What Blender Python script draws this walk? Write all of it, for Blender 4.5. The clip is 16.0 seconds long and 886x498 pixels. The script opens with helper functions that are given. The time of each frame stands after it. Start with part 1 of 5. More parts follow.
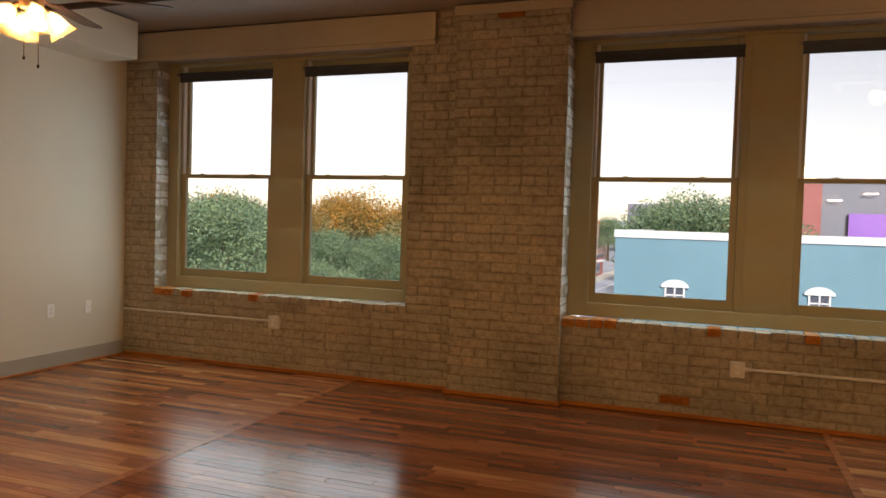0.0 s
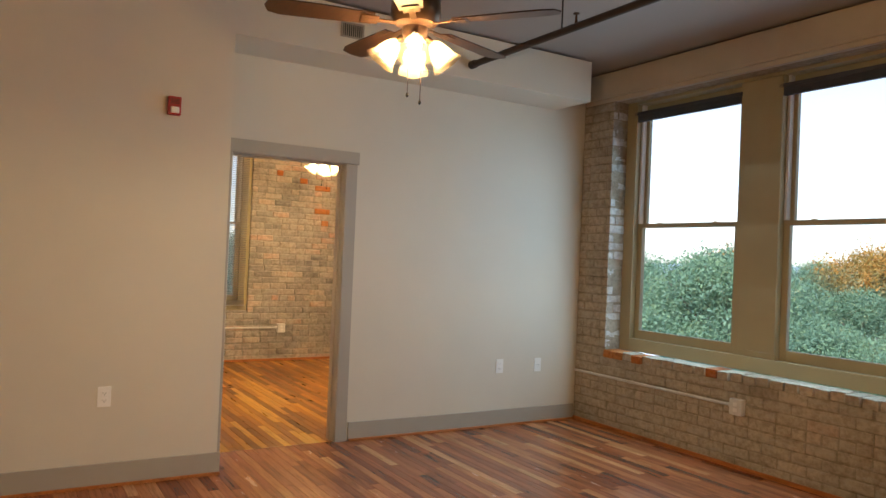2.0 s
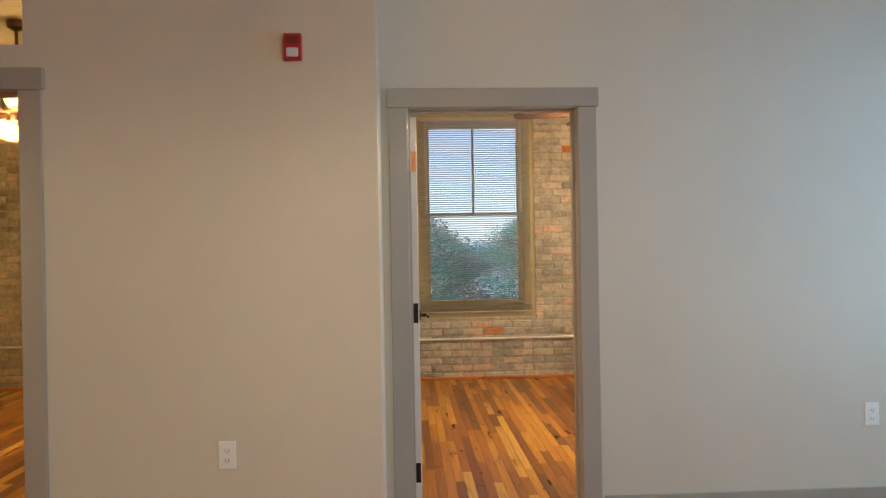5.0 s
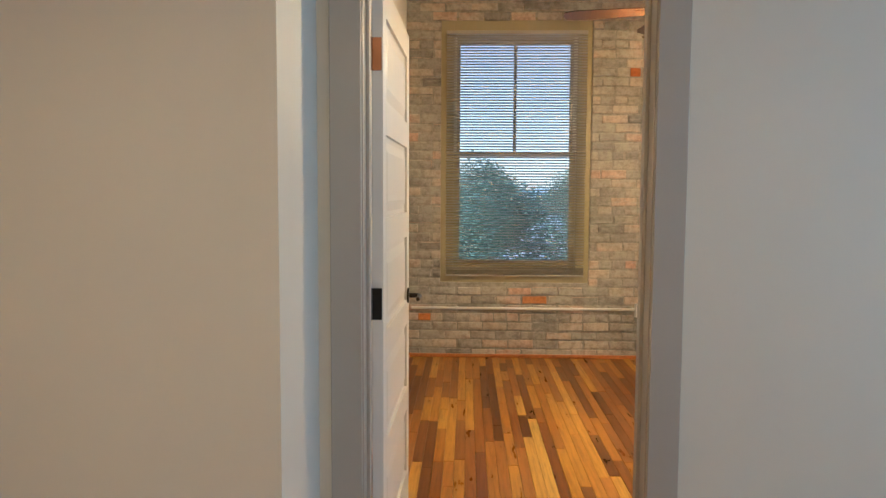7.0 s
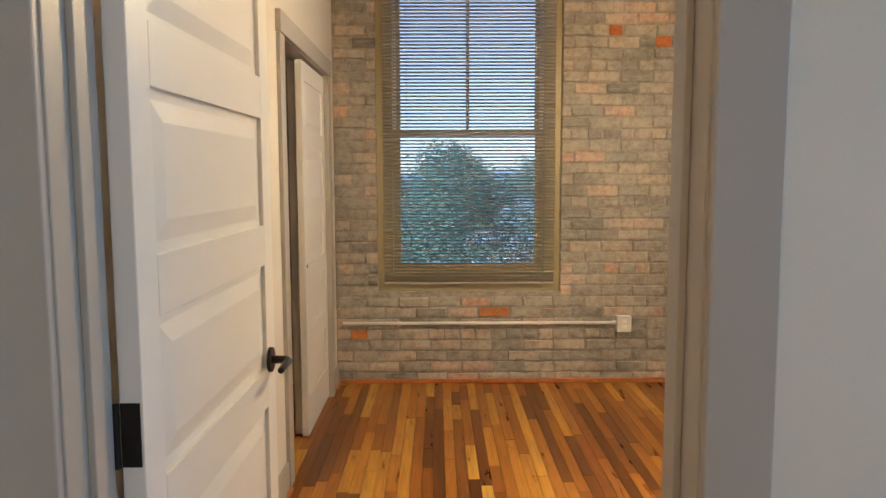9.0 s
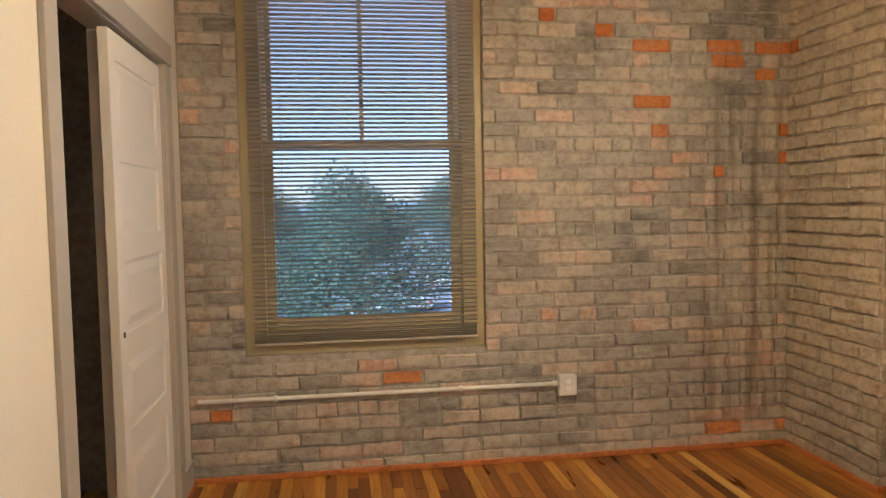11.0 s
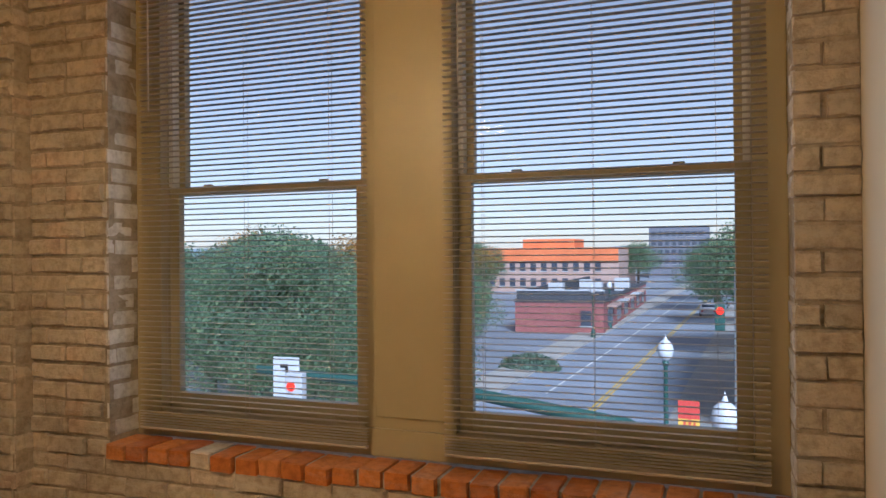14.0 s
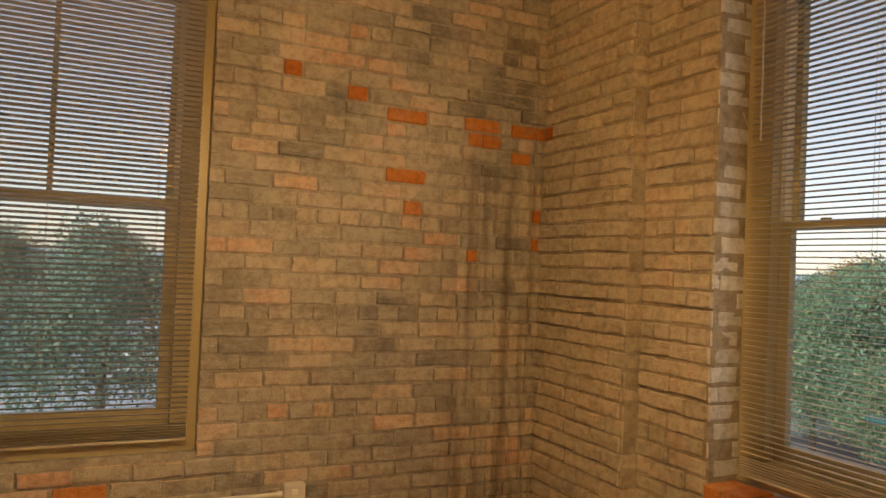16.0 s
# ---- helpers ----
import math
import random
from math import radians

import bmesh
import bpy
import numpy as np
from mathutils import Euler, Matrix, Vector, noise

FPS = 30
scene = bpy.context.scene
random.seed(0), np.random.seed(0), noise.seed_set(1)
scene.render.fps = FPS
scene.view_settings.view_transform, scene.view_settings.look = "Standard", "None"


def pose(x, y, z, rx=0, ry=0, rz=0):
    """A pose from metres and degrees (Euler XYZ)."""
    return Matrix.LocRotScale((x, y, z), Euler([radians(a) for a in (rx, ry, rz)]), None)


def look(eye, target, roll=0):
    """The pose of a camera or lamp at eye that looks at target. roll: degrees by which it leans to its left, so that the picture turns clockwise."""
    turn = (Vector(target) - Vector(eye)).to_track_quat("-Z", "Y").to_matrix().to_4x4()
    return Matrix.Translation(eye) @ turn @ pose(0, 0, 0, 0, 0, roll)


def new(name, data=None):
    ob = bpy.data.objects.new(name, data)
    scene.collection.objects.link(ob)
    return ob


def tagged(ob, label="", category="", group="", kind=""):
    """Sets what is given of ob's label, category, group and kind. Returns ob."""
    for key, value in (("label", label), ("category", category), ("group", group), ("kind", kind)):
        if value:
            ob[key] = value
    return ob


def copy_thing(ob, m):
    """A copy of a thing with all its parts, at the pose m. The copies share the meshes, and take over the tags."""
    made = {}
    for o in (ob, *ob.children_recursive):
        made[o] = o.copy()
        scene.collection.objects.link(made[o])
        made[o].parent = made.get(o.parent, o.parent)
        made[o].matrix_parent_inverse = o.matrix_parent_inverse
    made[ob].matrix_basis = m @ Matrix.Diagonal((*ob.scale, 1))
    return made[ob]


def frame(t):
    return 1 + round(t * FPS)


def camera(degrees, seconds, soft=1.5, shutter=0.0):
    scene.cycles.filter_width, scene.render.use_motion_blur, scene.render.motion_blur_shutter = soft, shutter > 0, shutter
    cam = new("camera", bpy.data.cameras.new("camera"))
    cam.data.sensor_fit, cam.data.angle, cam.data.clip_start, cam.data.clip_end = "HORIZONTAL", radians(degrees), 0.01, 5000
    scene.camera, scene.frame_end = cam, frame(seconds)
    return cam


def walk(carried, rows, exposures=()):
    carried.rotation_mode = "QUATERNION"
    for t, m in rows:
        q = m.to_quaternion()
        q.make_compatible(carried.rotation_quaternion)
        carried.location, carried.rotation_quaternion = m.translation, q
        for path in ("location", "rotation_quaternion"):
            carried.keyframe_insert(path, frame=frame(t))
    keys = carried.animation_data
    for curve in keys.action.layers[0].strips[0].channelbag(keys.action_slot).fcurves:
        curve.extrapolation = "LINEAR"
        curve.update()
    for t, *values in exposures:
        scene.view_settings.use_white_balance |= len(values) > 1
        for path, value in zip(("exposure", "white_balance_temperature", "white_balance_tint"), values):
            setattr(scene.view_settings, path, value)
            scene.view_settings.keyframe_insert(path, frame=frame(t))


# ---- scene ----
cam = camera(62.2, 16.0)
PATH = [
    (0, (0.883, 0.85, 1.369), (0.191, 2.725, 1.294), 1.7),
    (0.5, (0.835, 1.119, 1.357), (-0.212, 2.824, 1.379), 1.2),
    (1, (0.822, 1.381, 1.38), (-0.507, 2.875, 1.356), 4.0),
    (1.5, (0.697, 1.673, 1.366), (-0.862, 2.926, 1.357), 2.4),
    (2, (0.585, 1.962, 1.39), (-1.129, 2.993, 1.414), 2.4),
    (2.5, (0.461, 2.247, 1.395), (-1.364, 3.064, 1.407), 3.5),
    (3, (0.264, 2.494, 1.376), (-1.626, 3.148, 1.395), 2.0),
    (3.5, (0.012, 2.722, 1.377), (-1.923, 3.224, 1.436), 1.5),
    (4, (-0.273, 2.937, 1.379), (-2.249, 3.239, 1.433), 0.7),
    (4.2, (-0.399, 3.005, 1.37), (-2.383, 3.255, 1.409), 0.3),
    (6.3, (-1.867, 3.516, 1.383), (-3.865, 3.472, 1.312), -0.4),
    (6.4, (-1.959, 3.521, 1.369), (-3.956, 3.48, 1.282), 0.1),
    (6.5, (-2.005, 3.545, 1.386), (-4.002, 3.497, 1.283), -0.0),
    (7, (-2.33, 3.59, 1.392), (-4.323, 3.526, 1.238), 0.3),
    (7.5, (-2.66, 3.625, 1.406), (-4.653, 3.573, 1.248), -0.5),
    (7.6, (-2.71, 3.643, 1.408), (-4.703, 3.602, 1.247), 0.1),
    (8, (-2.977, 3.66, 1.4), (-4.969, 3.631, 1.223), 1.4),
    (8.2, (-3.068, 3.701, 1.453), (-5.056, 3.722, 1.236), 0.2),
    (10.3, (-4.343, 3.801, 1.397), (-6.335, 3.801, 1.221), -0.7),
    (10.5, (-4.439, 3.789, 1.398), (-6.43, 3.9, 1.249), -1.0),
    (11, (-4.685, 3.842, 1.396), (-6.661, 4.128, 1.274), -1.0),
    (11.5, (-4.871, 3.923, 1.416), (-6.783, 4.5, 1.307), -0.8),
    (11.7, (-4.885, 3.97, 1.426), (-6.758, 4.664, 1.319), -0.4),
    (12, (-4.983, 4.024, 1.436), (-6.735, 4.984, 1.342), 0.1),
    (12.5, (-5.037, 4.055, 1.458), (-6.508, 5.41, 1.405), -0.2),
    (12.7, (-5.025, 4.067, 1.464), (-6.378, 5.539, 1.41), -0.6),
    (13, (-5.043, 4.072, 1.467), (-6.204, 5.699, 1.417), -0.5),
    (13.5, (-5.002, 4.074, 1.459), (-5.856, 5.883, 1.426), -0.6),
    (14, (-4.98, 4.075, 1.434), (-5.676, 5.95, 1.445), -0.5),
    (14.5, (-4.994, 4.078, 1.479), (-5.879, 5.87, 1.559), -0.4),
    (15, (-5.04, 4.109, 1.478), (-6.322, 5.635, 1.648), 0.4),
    (15.5, (-5.065, 4.132, 1.485), (-6.663, 5.328, 1.617), 2.6),
    (16, (-5.12, 4.174, 1.49), (-6.927, 5.03, 1.537), 2.4),
]
EXPOSURES = [(0.0, 1.62, 8000, 22), (1.0, 1.85, 7100, 19), (2.5, 2.12, 5650, 11), (4.0, 2.18, 5350, 9), (7.0, 1.98, 5050, 8), (8.0, 1.94, 5000, 8), (10.5, 1.8, 4950, 11), (12.0, 1.74, 4900, 12), (13.0, 1.5, 5150, 13), (14.0, 1.06, 5500, 17), (14.5, 1.0, 5250, 13), (15.0, 0.92, 6700, 14), (16.0, 1.32, 7200, 16)]
walk(cam, [(t, look(eye, target, roll)) for t, eye, target, roll in PATH], EXPOSURES)

# ---- world, sun, exposure ----
world = bpy.data.worlds.new("dusk_sky")
scene.world = world
world.use_nodes = True
wn = world.node_tree.nodes
sky = wn.new("ShaderNodeTexSky")
sky.sky_type, sky.sun_disc = "NISHITA", False
sky.sun_elevation, sky.sun_rotation = radians(34), radians(150)
sky.air_density, sky.dust_density, sky.ozone_density = 1.0, 0.4, 2.0
wn["Background"].inputs["Strength"].default_value = 0.056
veil = wn.new("ShaderNodeHueSaturation")  # thin evening cloud greys the sky
veil.inputs["Saturation"].default_value = 0.55
world.node_tree.links.new(sky.outputs[0], veil.inputs["Color"])
world.node_tree.links.new(veil.outputs[0], wn["Background"].inputs["Color"])
sun = new("sun", bpy.data.lights.new("sun", "SUN"))
sun.data.energy, sun.data.angle, sun.data.color = 3.0, radians(14), (0.92, 0.97, 1.0)
sun.matrix_world = look((20, -34.6, 27.0), (0, 0, 0))
LAMP_COLOR = (1.0, 0.69, 0.32)


def bulb_lamp(name, x, y, z, watts, size=0.07, color=LAMP_COLOR):
    lamp = new(name, bpy.data.lights.new(name, "POINT"))
    lamp.data.energy, lamp.data.color, lamp.data.shadow_soft_size = watts, color, size
    lamp.location = (x, y, z)
    return lamp


def down_lamp(name, x, y, z, watts, size=0.1, color=LAMP_COLOR):
    """An added lamp without a fixture: all its light goes below its height."""
    lamp = new(name, bpy.data.lights.new(name, "SPOT"))
    lamp.data.energy, lamp.data.color, lamp.data.shadow_soft_size = watts, color, size
    lamp.data.spot_size, lamp.data.spot_blend = radians(178), 0.12
    lamp.location = (x, y, z)
    return lamp


def sky_lamp(x0, x1, z0, z1, y, watts, strips=1, drop=0.0):
    """Daylight of the sky in a window's opening; in strips that lean, it falls down into the room."""
    h = (z1 - z0) / strips
    for k in range(strips):
        z = z0 + h * (k + 0.5)
        lamp = new("sky_lamp", bpy.data.lights.new("sky_lamp", "AREA"))
        lamp.data.shape, lamp.data.size, lamp.data.size_y = "RECTANGLE", x1 - x0, h * (0.9 if drop else 1.0)
        lamp.data.energy, lamp.data.color = watts / strips, (0.62, 0.89, 1.0)
        lamp.matrix_world = look(((x0 + x1) / 2, y, z), ((x0 + x1) / 2, y - 1, z - drop))


# ---- materials ----
def nodes_of(name):
    m = bpy.data.materials.new(name)
    m.use_nodes = True
    nt = m.node_tree
    return m, nt.nodes, nt.links, nt.nodes["Principled BSDF"]


def ramp(n, stops, mode="LINEAR"):
    r = n.new("ShaderNodeValToRGB")
    r.color_ramp.interpolation = mode
    el = r.color_ramp.elements
    while len(el) < len(stops):
        el.new(0.5)
    for e, (p, c) in zip(el, stops):
        e.position, e.color = p, (*c, 1)
    return r


def coords(n, l, scale=(1, 1, 1), which="Object"):
    tc, mp = n.new("ShaderNodeTexCoord"), n.new("ShaderNodeMapping")
    mp.inputs["Scale"].default_value = scale
    l.new(tc.outputs[which], mp.inputs["Vector"])
    return mp


def tex(n, l, vec, scale, detail=3.0, rough=0.6):
    t = n.new("ShaderNodeTexNoise")
    t.inputs["Scale"].default_value, t.inputs["Detail"].default_value, t.inputs["Roughness"].default_value = scale, detail, rough
    l.new(vec.outputs[0], t.inputs["Vector"])
    return t


def mixc(n, l, kind, fac, a, b):
    m = n.new("ShaderNodeMix")
    m.data_type, m.blend_type = "RGBA", kind
    for sock, v in ((0, fac), (6, a), (7, b)):
        if hasattr(v, "links"):
            l.new(v, m.inputs[sock])
        elif sock == 0:
            m.inputs[0].default_value = v
        else:
            m.inputs[sock].default_value = (*v, 1)
    return m.outputs[2]


def bump(n, l, p, height, strength, dist=0.004):
    b = n.new("ShaderNodeBump")
    b.inputs["Strength"].default_value, b.inputs["Distance"].default_value = strength, dist
    l.new(height, b.inputs["Height"])
    l.new(b.outputs[0], p.inputs["Normal"])


def paint(name, color, rough=0.5, var=0.08, scale=3.0, grain=60.0, strength=0.15, metal=0.0):
    """Painted or plain surface: colour drifts a little, with a fine relief."""
    m, n, l, p = nodes_of(name)
    v = coords(n, l)
    a, b = tex(n, l, v, scale), tex(n, l, v, grain, 2.0)
    dark, lite = [c * (1 - var) for c in color], [min(1, c * (1 + var)) for c in color]
    r = ramp(n, [(0.3, dark), (0.7, lite)])
    l.new(a.outputs[0], r.inputs[0])
    l.new(r.outputs[0], p.inputs["Base Color"])
    rr = n.new("ShaderNodeMapRange")
    rr.inputs["To Min"].default_value, rr.inputs["To Max"].default_value = max(0.02, rough - 0.1), min(1, rough + 0.1)
    l.new(b.outputs[0], rr.inputs["Value"])
    l.new(rr.outputs[0], p.inputs["Roughness"])
    p.inputs["Metallic"].default_value = metal
    bump(n, l, p, b.outputs[0], strength, 0.002)
    return m


def streaks(n, l, geo, color):
    """Old water stains that run down the wall near its corner."""
    mp = n.new("ShaderNodeMapping")
    mp.inputs["Scale"].default_value = (1.0, 10.0, 0.6)
    l.new(geo.outputs["Position"], mp.inputs["Vector"])
    t = tex(n, l, mp, 1.6, 4)
    r = ramp(n, [(0.44, (0, 0, 0)), (0.70, (0.95, 0.95, 0.95))])
    l.new(t.outputs[0], r.inputs[0])
    sep = n.new("ShaderNodeSeparateXYZ")
    l.new(geo.outputs["Position"], sep.inputs[0])
    fac = r.outputs[0]
    for axis, a, b in (("Y", 5.65, 6.0), ("Y", 6.40, 6.34), ("Z", 2.4, 1.7), ("Z", 0.05, 0.3)):
        mr = n.new("ShaderNodeMapRange")
        mr.interpolation_type = "SMOOTHSTEP"
        mr.inputs["From Min"].default_value, mr.inputs["From Max"].default_value = a, b
        l.new(sep.outputs[axis], mr.inputs["Value"])
        mu = n.new("ShaderNodeMath")
        mu.operation = "MULTIPLY"
        l.new(fac, mu.inputs[0])
        l.new(mr.outputs[0], mu.inputs[1])
        fac = mu.outputs[0]
    return mixc(n, l, "MIX", fac, color, (0.12, 0.095, 0.065))


def brick_paint(name, stops, joined, dirt=0.5, rough=0.85, lime=0.42, streak=False):
    """Weathered brick: one tint a brick, worn patches, pits."""
    m, n, l, p = nodes_of(name)
    if joined:
        rnd = n.new("ShaderNodeNewGeometry").outputs["Random Per Island"]
    else:
        rnd = n.new("ShaderNodeObjectInfo").outputs["Random"]
    r = ramp(n, stops)
    geo = n.new("ShaderNodeNewGeometry")
    mp = n.new("ShaderNodeMapping")
    l.new(geo.outputs["Position"], mp.inputs["Vector"])
    drift, own = n.new("ShaderNodeMath"), n.new("ShaderNodeMath")
    drift.operation = own.operation = "MULTIPLY_ADD"
    drift.inputs[1].default_value, drift.inputs[2].default_value = 1.3, -0.53
    own.inputs[1].default_value = 0.75
    l.new(tex(n, l, mp, 1.9, 2).outputs[0], drift.inputs[0])
    l.new(rnd, own.inputs[0])
    l.new(drift.outputs[0], own.inputs[2])
    l.new(own.outputs[0], r.inputs[0])
    big, mid, fine = tex(n, l, mp, 1.3, 4), tex(n, l, mp, 26, 5, 0.7), tex(n, l, mp, 120, 3)
    r1 = ramp(n, [(0.33, (0.58, 0.56, 0.53)), (0.56, (1.05, 1.03, 1.0))])
    l.new(big.outputs[0], r1.inputs[0])
    c = mixc(n, l, "MULTIPLY", dirt, r.outputs[0], r1.outputs[0])
    r2 = ramp(n, [(0.38, (0.55, 0.52, 0.48)), (0.55, (1, 1, 1)), (0.75, (1.22, 1.2, 1.16))])
    l.new(mid.outputs[0], r2.inputs[0])
    c = mixc(n, l, "MULTIPLY", 0.6, c, r2.outputs[0])
    flat = n.new("ShaderNodeMapping")
    flat.inputs["Scale"].default_value = (1.0, 1.0, 3.2)
    l.new(geo.outputs["Position"], flat.inputs["Vector"])
    smear = tex(n, l, flat, 5.5, 6, 0.75)
    r3 = ramp(n, [(0.52, (0, 0, 0)), (0.60, (1, 1, 1))])
    l.new(smear.outputs[0], r3.inputs[0])
    sm = n.new("ShaderNodeMath")
    sm.operation = "MULTIPLY"
    sm.inputs[1].default_value = lime
    l.new(r3.outputs[0], sm.inputs[0])
    c = mixc(n, l, "MIX", sm.outputs[0], c, (0.46, 0.43, 0.37))
    if streak:
        c = streaks(n, l, geo, c)
    l.new(c, p.inputs["Base Color"])
    p.inputs["Roughness"].default_value = rough
    add = n.new("ShaderNodeMath")
    add.operation = "ADD"
    l.new(mid.outputs[0], add.inputs[0])
    l.new(fine.outputs[0], add.inputs[1])
    bump(n, l, p, add.outputs[0], 0.75, 0.007)
    return m


WEST_STOPS = [(0.0, (0.20, 0.19, 0.17)), (0.12, (0.30, 0.285, 0.25)), (0.3, (0.38, 0.355, 0.305)), (0.55, (0.46, 0.41, 0.34)), (0.72, (0.53, 0.45, 0.36)), (0.86, (0.58, 0.44, 0.34)), (1.0, (0.60, 0.38, 0.27))]
NORTH_STOPS = [(0.0, (0.38, 0.33, 0.26)), (0.15, (0.44, 0.385, 0.30)), (0.6, (0.48, 0.42, 0.33)), (0.9, (0.53, 0.46, 0.36)), (1.0, (0.52, 0.41, 0.31))]
# window reveals: paler bricks than on the wall's face
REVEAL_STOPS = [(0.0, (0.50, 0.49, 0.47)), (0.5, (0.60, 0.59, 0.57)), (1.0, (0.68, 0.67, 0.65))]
RED_STOPS = [(0.0, (0.36, 0.10, 0.018)), (0.5, (0.52, 0.175, 0.028)), (1.0, (0.56, 0.24, 0.08))]
M_WEST, M_WEST_J = brick_paint("worn_brick", WEST_STOPS, False, streak=True), brick_paint("worn_brick_joined", WEST_STOPS, True, streak=True)
M_NORTH, M_NORTH_J = brick_paint("limewashed_brick", NORTH_STOPS, False, 0.6), brick_paint("limewashed_brick_joined", NORTH_STOPS, True, 0.6)
M_REVEAL, M_REVEAL_J = brick_paint("pale_reveal_brick", REVEAL_STOPS, False, 0.4, lime=0.1), brick_paint("pale_reveal_brick_joined", REVEAL_STOPS, True, 0.4, lime=0.1)
M_RED = brick_paint("bare_red_brick", RED_STOPS, False, 0.25, lime=0.12)
M_MORTAR = brick_paint("mortar", [(0.0, (0.30, 0.28, 0.24)), (1.0, (0.42, 0.39, 0.335))], True, 0.7, 0.95, lime=0.3, streak=True)
M_MORTAR_N = brick_paint("dark_mortar", [(0.0, (0.27, 0.235, 0.18)), (1.0, (0.38, 0.33, 0.255))], True, 0.7, 0.95, lime=0.35)
M_FAR_RED = brick_paint("far_red_brick", [(0, (0.24, 0.085, 0.085)), (1, (0.29, 0.105, 0.10))], True, 0.3, lime=0.0)


def wood(name, stops, joined, rough=0.28):
    """Oiled strip-floor boards: one tint a board, long grain along x."""
    m, n, l, p = nodes_of(name)
    if joined:
        rnd = n.new("ShaderNodeNewGeometry").outputs["Random Per Island"]
    else:
        rnd = n.new("ShaderNodeObjectInfo").outputs["Random"]
    r = ramp(n, stops)
    l.new(rnd, r.inputs[0])
    geo = n.new("ShaderNodeNewGeometry")
    comb, add = n.new("ShaderNodeCombineXYZ"), n.new("ShaderNodeVectorMath")
    mul = n.new("ShaderNodeMath")
    mul.operation = "MULTIPLY"
    mul.inputs[1].default_value = 37.0
    l.new(rnd, mul.inputs[0])
    for i in range(3):
        l.new(mul.outputs[0], comb.inputs[i])
    l.new(geo.outputs["Position"], add.inputs[0])
    l.new(comb.outputs[0], add.inputs[1])
    mp = n.new("ShaderNodeMapping")
    mp.inputs["Scale"].default_value = (2.2, 40, 40)
    l.new(add.outputs[0], mp.inputs["Vector"])
    mp2 = n.new("ShaderNodeMapping")
    mp2.inputs["Scale"].default_value = (1.4, 7, 7)
    l.new(add.outputs[0], mp2.inputs["Vector"])
    g, k = tex(n, l, mp, 1.6, 5, 0.65), tex(n, l, mp2, 1.8, 4)
    r1 = ramp(n, [(0.3, (0.5, 0.42, 0.36)), (0.5, (0.95, 0.93, 0.9)), (0.75, (1.25, 1.2, 1.1))])
    l.new(g.outputs[0], r1.inputs[0])
    c = mixc(n, l, "MULTIPLY", 0.75, r.outputs[0], r1.outputs[0])
    r2 = ramp(n, [(0.28, (0.5, 0.42, 0.36)), (0.42, (0.92, 0.9, 0.88)), (0.7, (1.1, 1.05, 1.0))])
    l.new(k.outputs[0], r2.inputs[0])
    c = mixc(n, l, "MULTIPLY", 0.8, c, r2.outputs[0])
    l.new(c, p.inputs["Base Color"])
    rr = n.new("ShaderNodeMapRange")
    rr.inputs["To Min"].default_value, rr.inputs["To Max"].default_value = rough - 0.08, rough + 0.14
    l.new(k.outputs[0], rr.inputs["Value"])
    l.new(rr.outputs[0], p.inputs["Roughness"])
    bump(n, l, p, g.outputs[0], 0.12, 0.002)
    return m


BED_WOOD = [(0.0, (0.11, 0.036, 0.006)), (0.2, (0.22, 0.075, 0.009)), (0.45, (0.33, 0.128, 0.013)), (0.7, (0.45, 0.20, 0.02)), (0.9, (0.58, 0.31, 0.036)), (1.0, (0.66, 0.42, 0.08))]
LIV_WOOD = [(0.0, (0.192, 0.062, 0.031)), (0.15, (0.282, 0.098, 0.045)), (0.6, (0.397, 0.146, 0.062)), (0.9, (0.499, 0.208, 0.085)), (1.0, (0.666, 0.351, 0.163))]
M_BEDW, M_BEDW_J = wood("amber_boards", BED_WOOD, False), wood("amber_boards_joined", BED_WOOD, True)
M_LIVW, M_LIVW_J = wood("red_brown_boards", LIV_WOOD, False, 0.2), wood("red_brown_boards_joined", LIV_WOOD, True, 0.2)
MID_WOOD = [(0.0, (0.15, 0.038, 0.017)), (0.2, (0.21, 0.060, 0.025)), (0.65, (0.285, 0.088, 0.035)), (0.92, (0.36, 0.12, 0.048)), (1.0, (0.46, 0.19, 0.08))]
M_MIDW, M_MIDW_J = wood("dark_red_boards", MID_WOOD, False, 0.14), wood("dark_red_boards_joined", MID_WOOD, True, 0.14)
M_SHOE = wood("shoe_moulding_wood", [(0, (0.42, 0.14, 0.03)), (1, (0.50, 0.18, 0.042))], True, 0.35)
M_GAP = paint("dark_subfloor", (0.03, 0.014, 0.008), 0.9)

M_WALL = paint("warm_white_plaster", (0.665, 0.62, 0.525), 0.6, 0.025, 1.2, 220.0, 0.10)
# ceiling colour is darkened to carry the shade up there
M_CEIL = paint("shade_darkened_ceiling", (0.36, 0.32, 0.29), 0.85, 0.05, 0.8, 120.0, 0.1)
M_HEADER = paint("cream_header_plaster", (0.50, 0.44, 0.35), 0.7, 0.07, 2.0, 120.0, 0.2)
M_TRIM = paint("taupe_trim_paint", (0.40, 0.365, 0.31), 0.42, 0.03, 2.0, 140.0, 0.06)
M_WFRAME = paint("khaki_window_paint", (0.365, 0.31, 0.175), 0.42, 0.05, 3.0, 120.0, 0.08)
M_DOOR = paint("white_door_paint", (0.74, 0.71, 0.65), 0.38, 0.02, 2.0, 160.0, 0.05)
M_SLAT = paint("beige_slat_enamel", (0.42, 0.38, 0.32), 0.35, 0.04, 4.0, 120.0, 0.03)
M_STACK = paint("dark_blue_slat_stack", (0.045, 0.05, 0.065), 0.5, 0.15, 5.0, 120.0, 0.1)
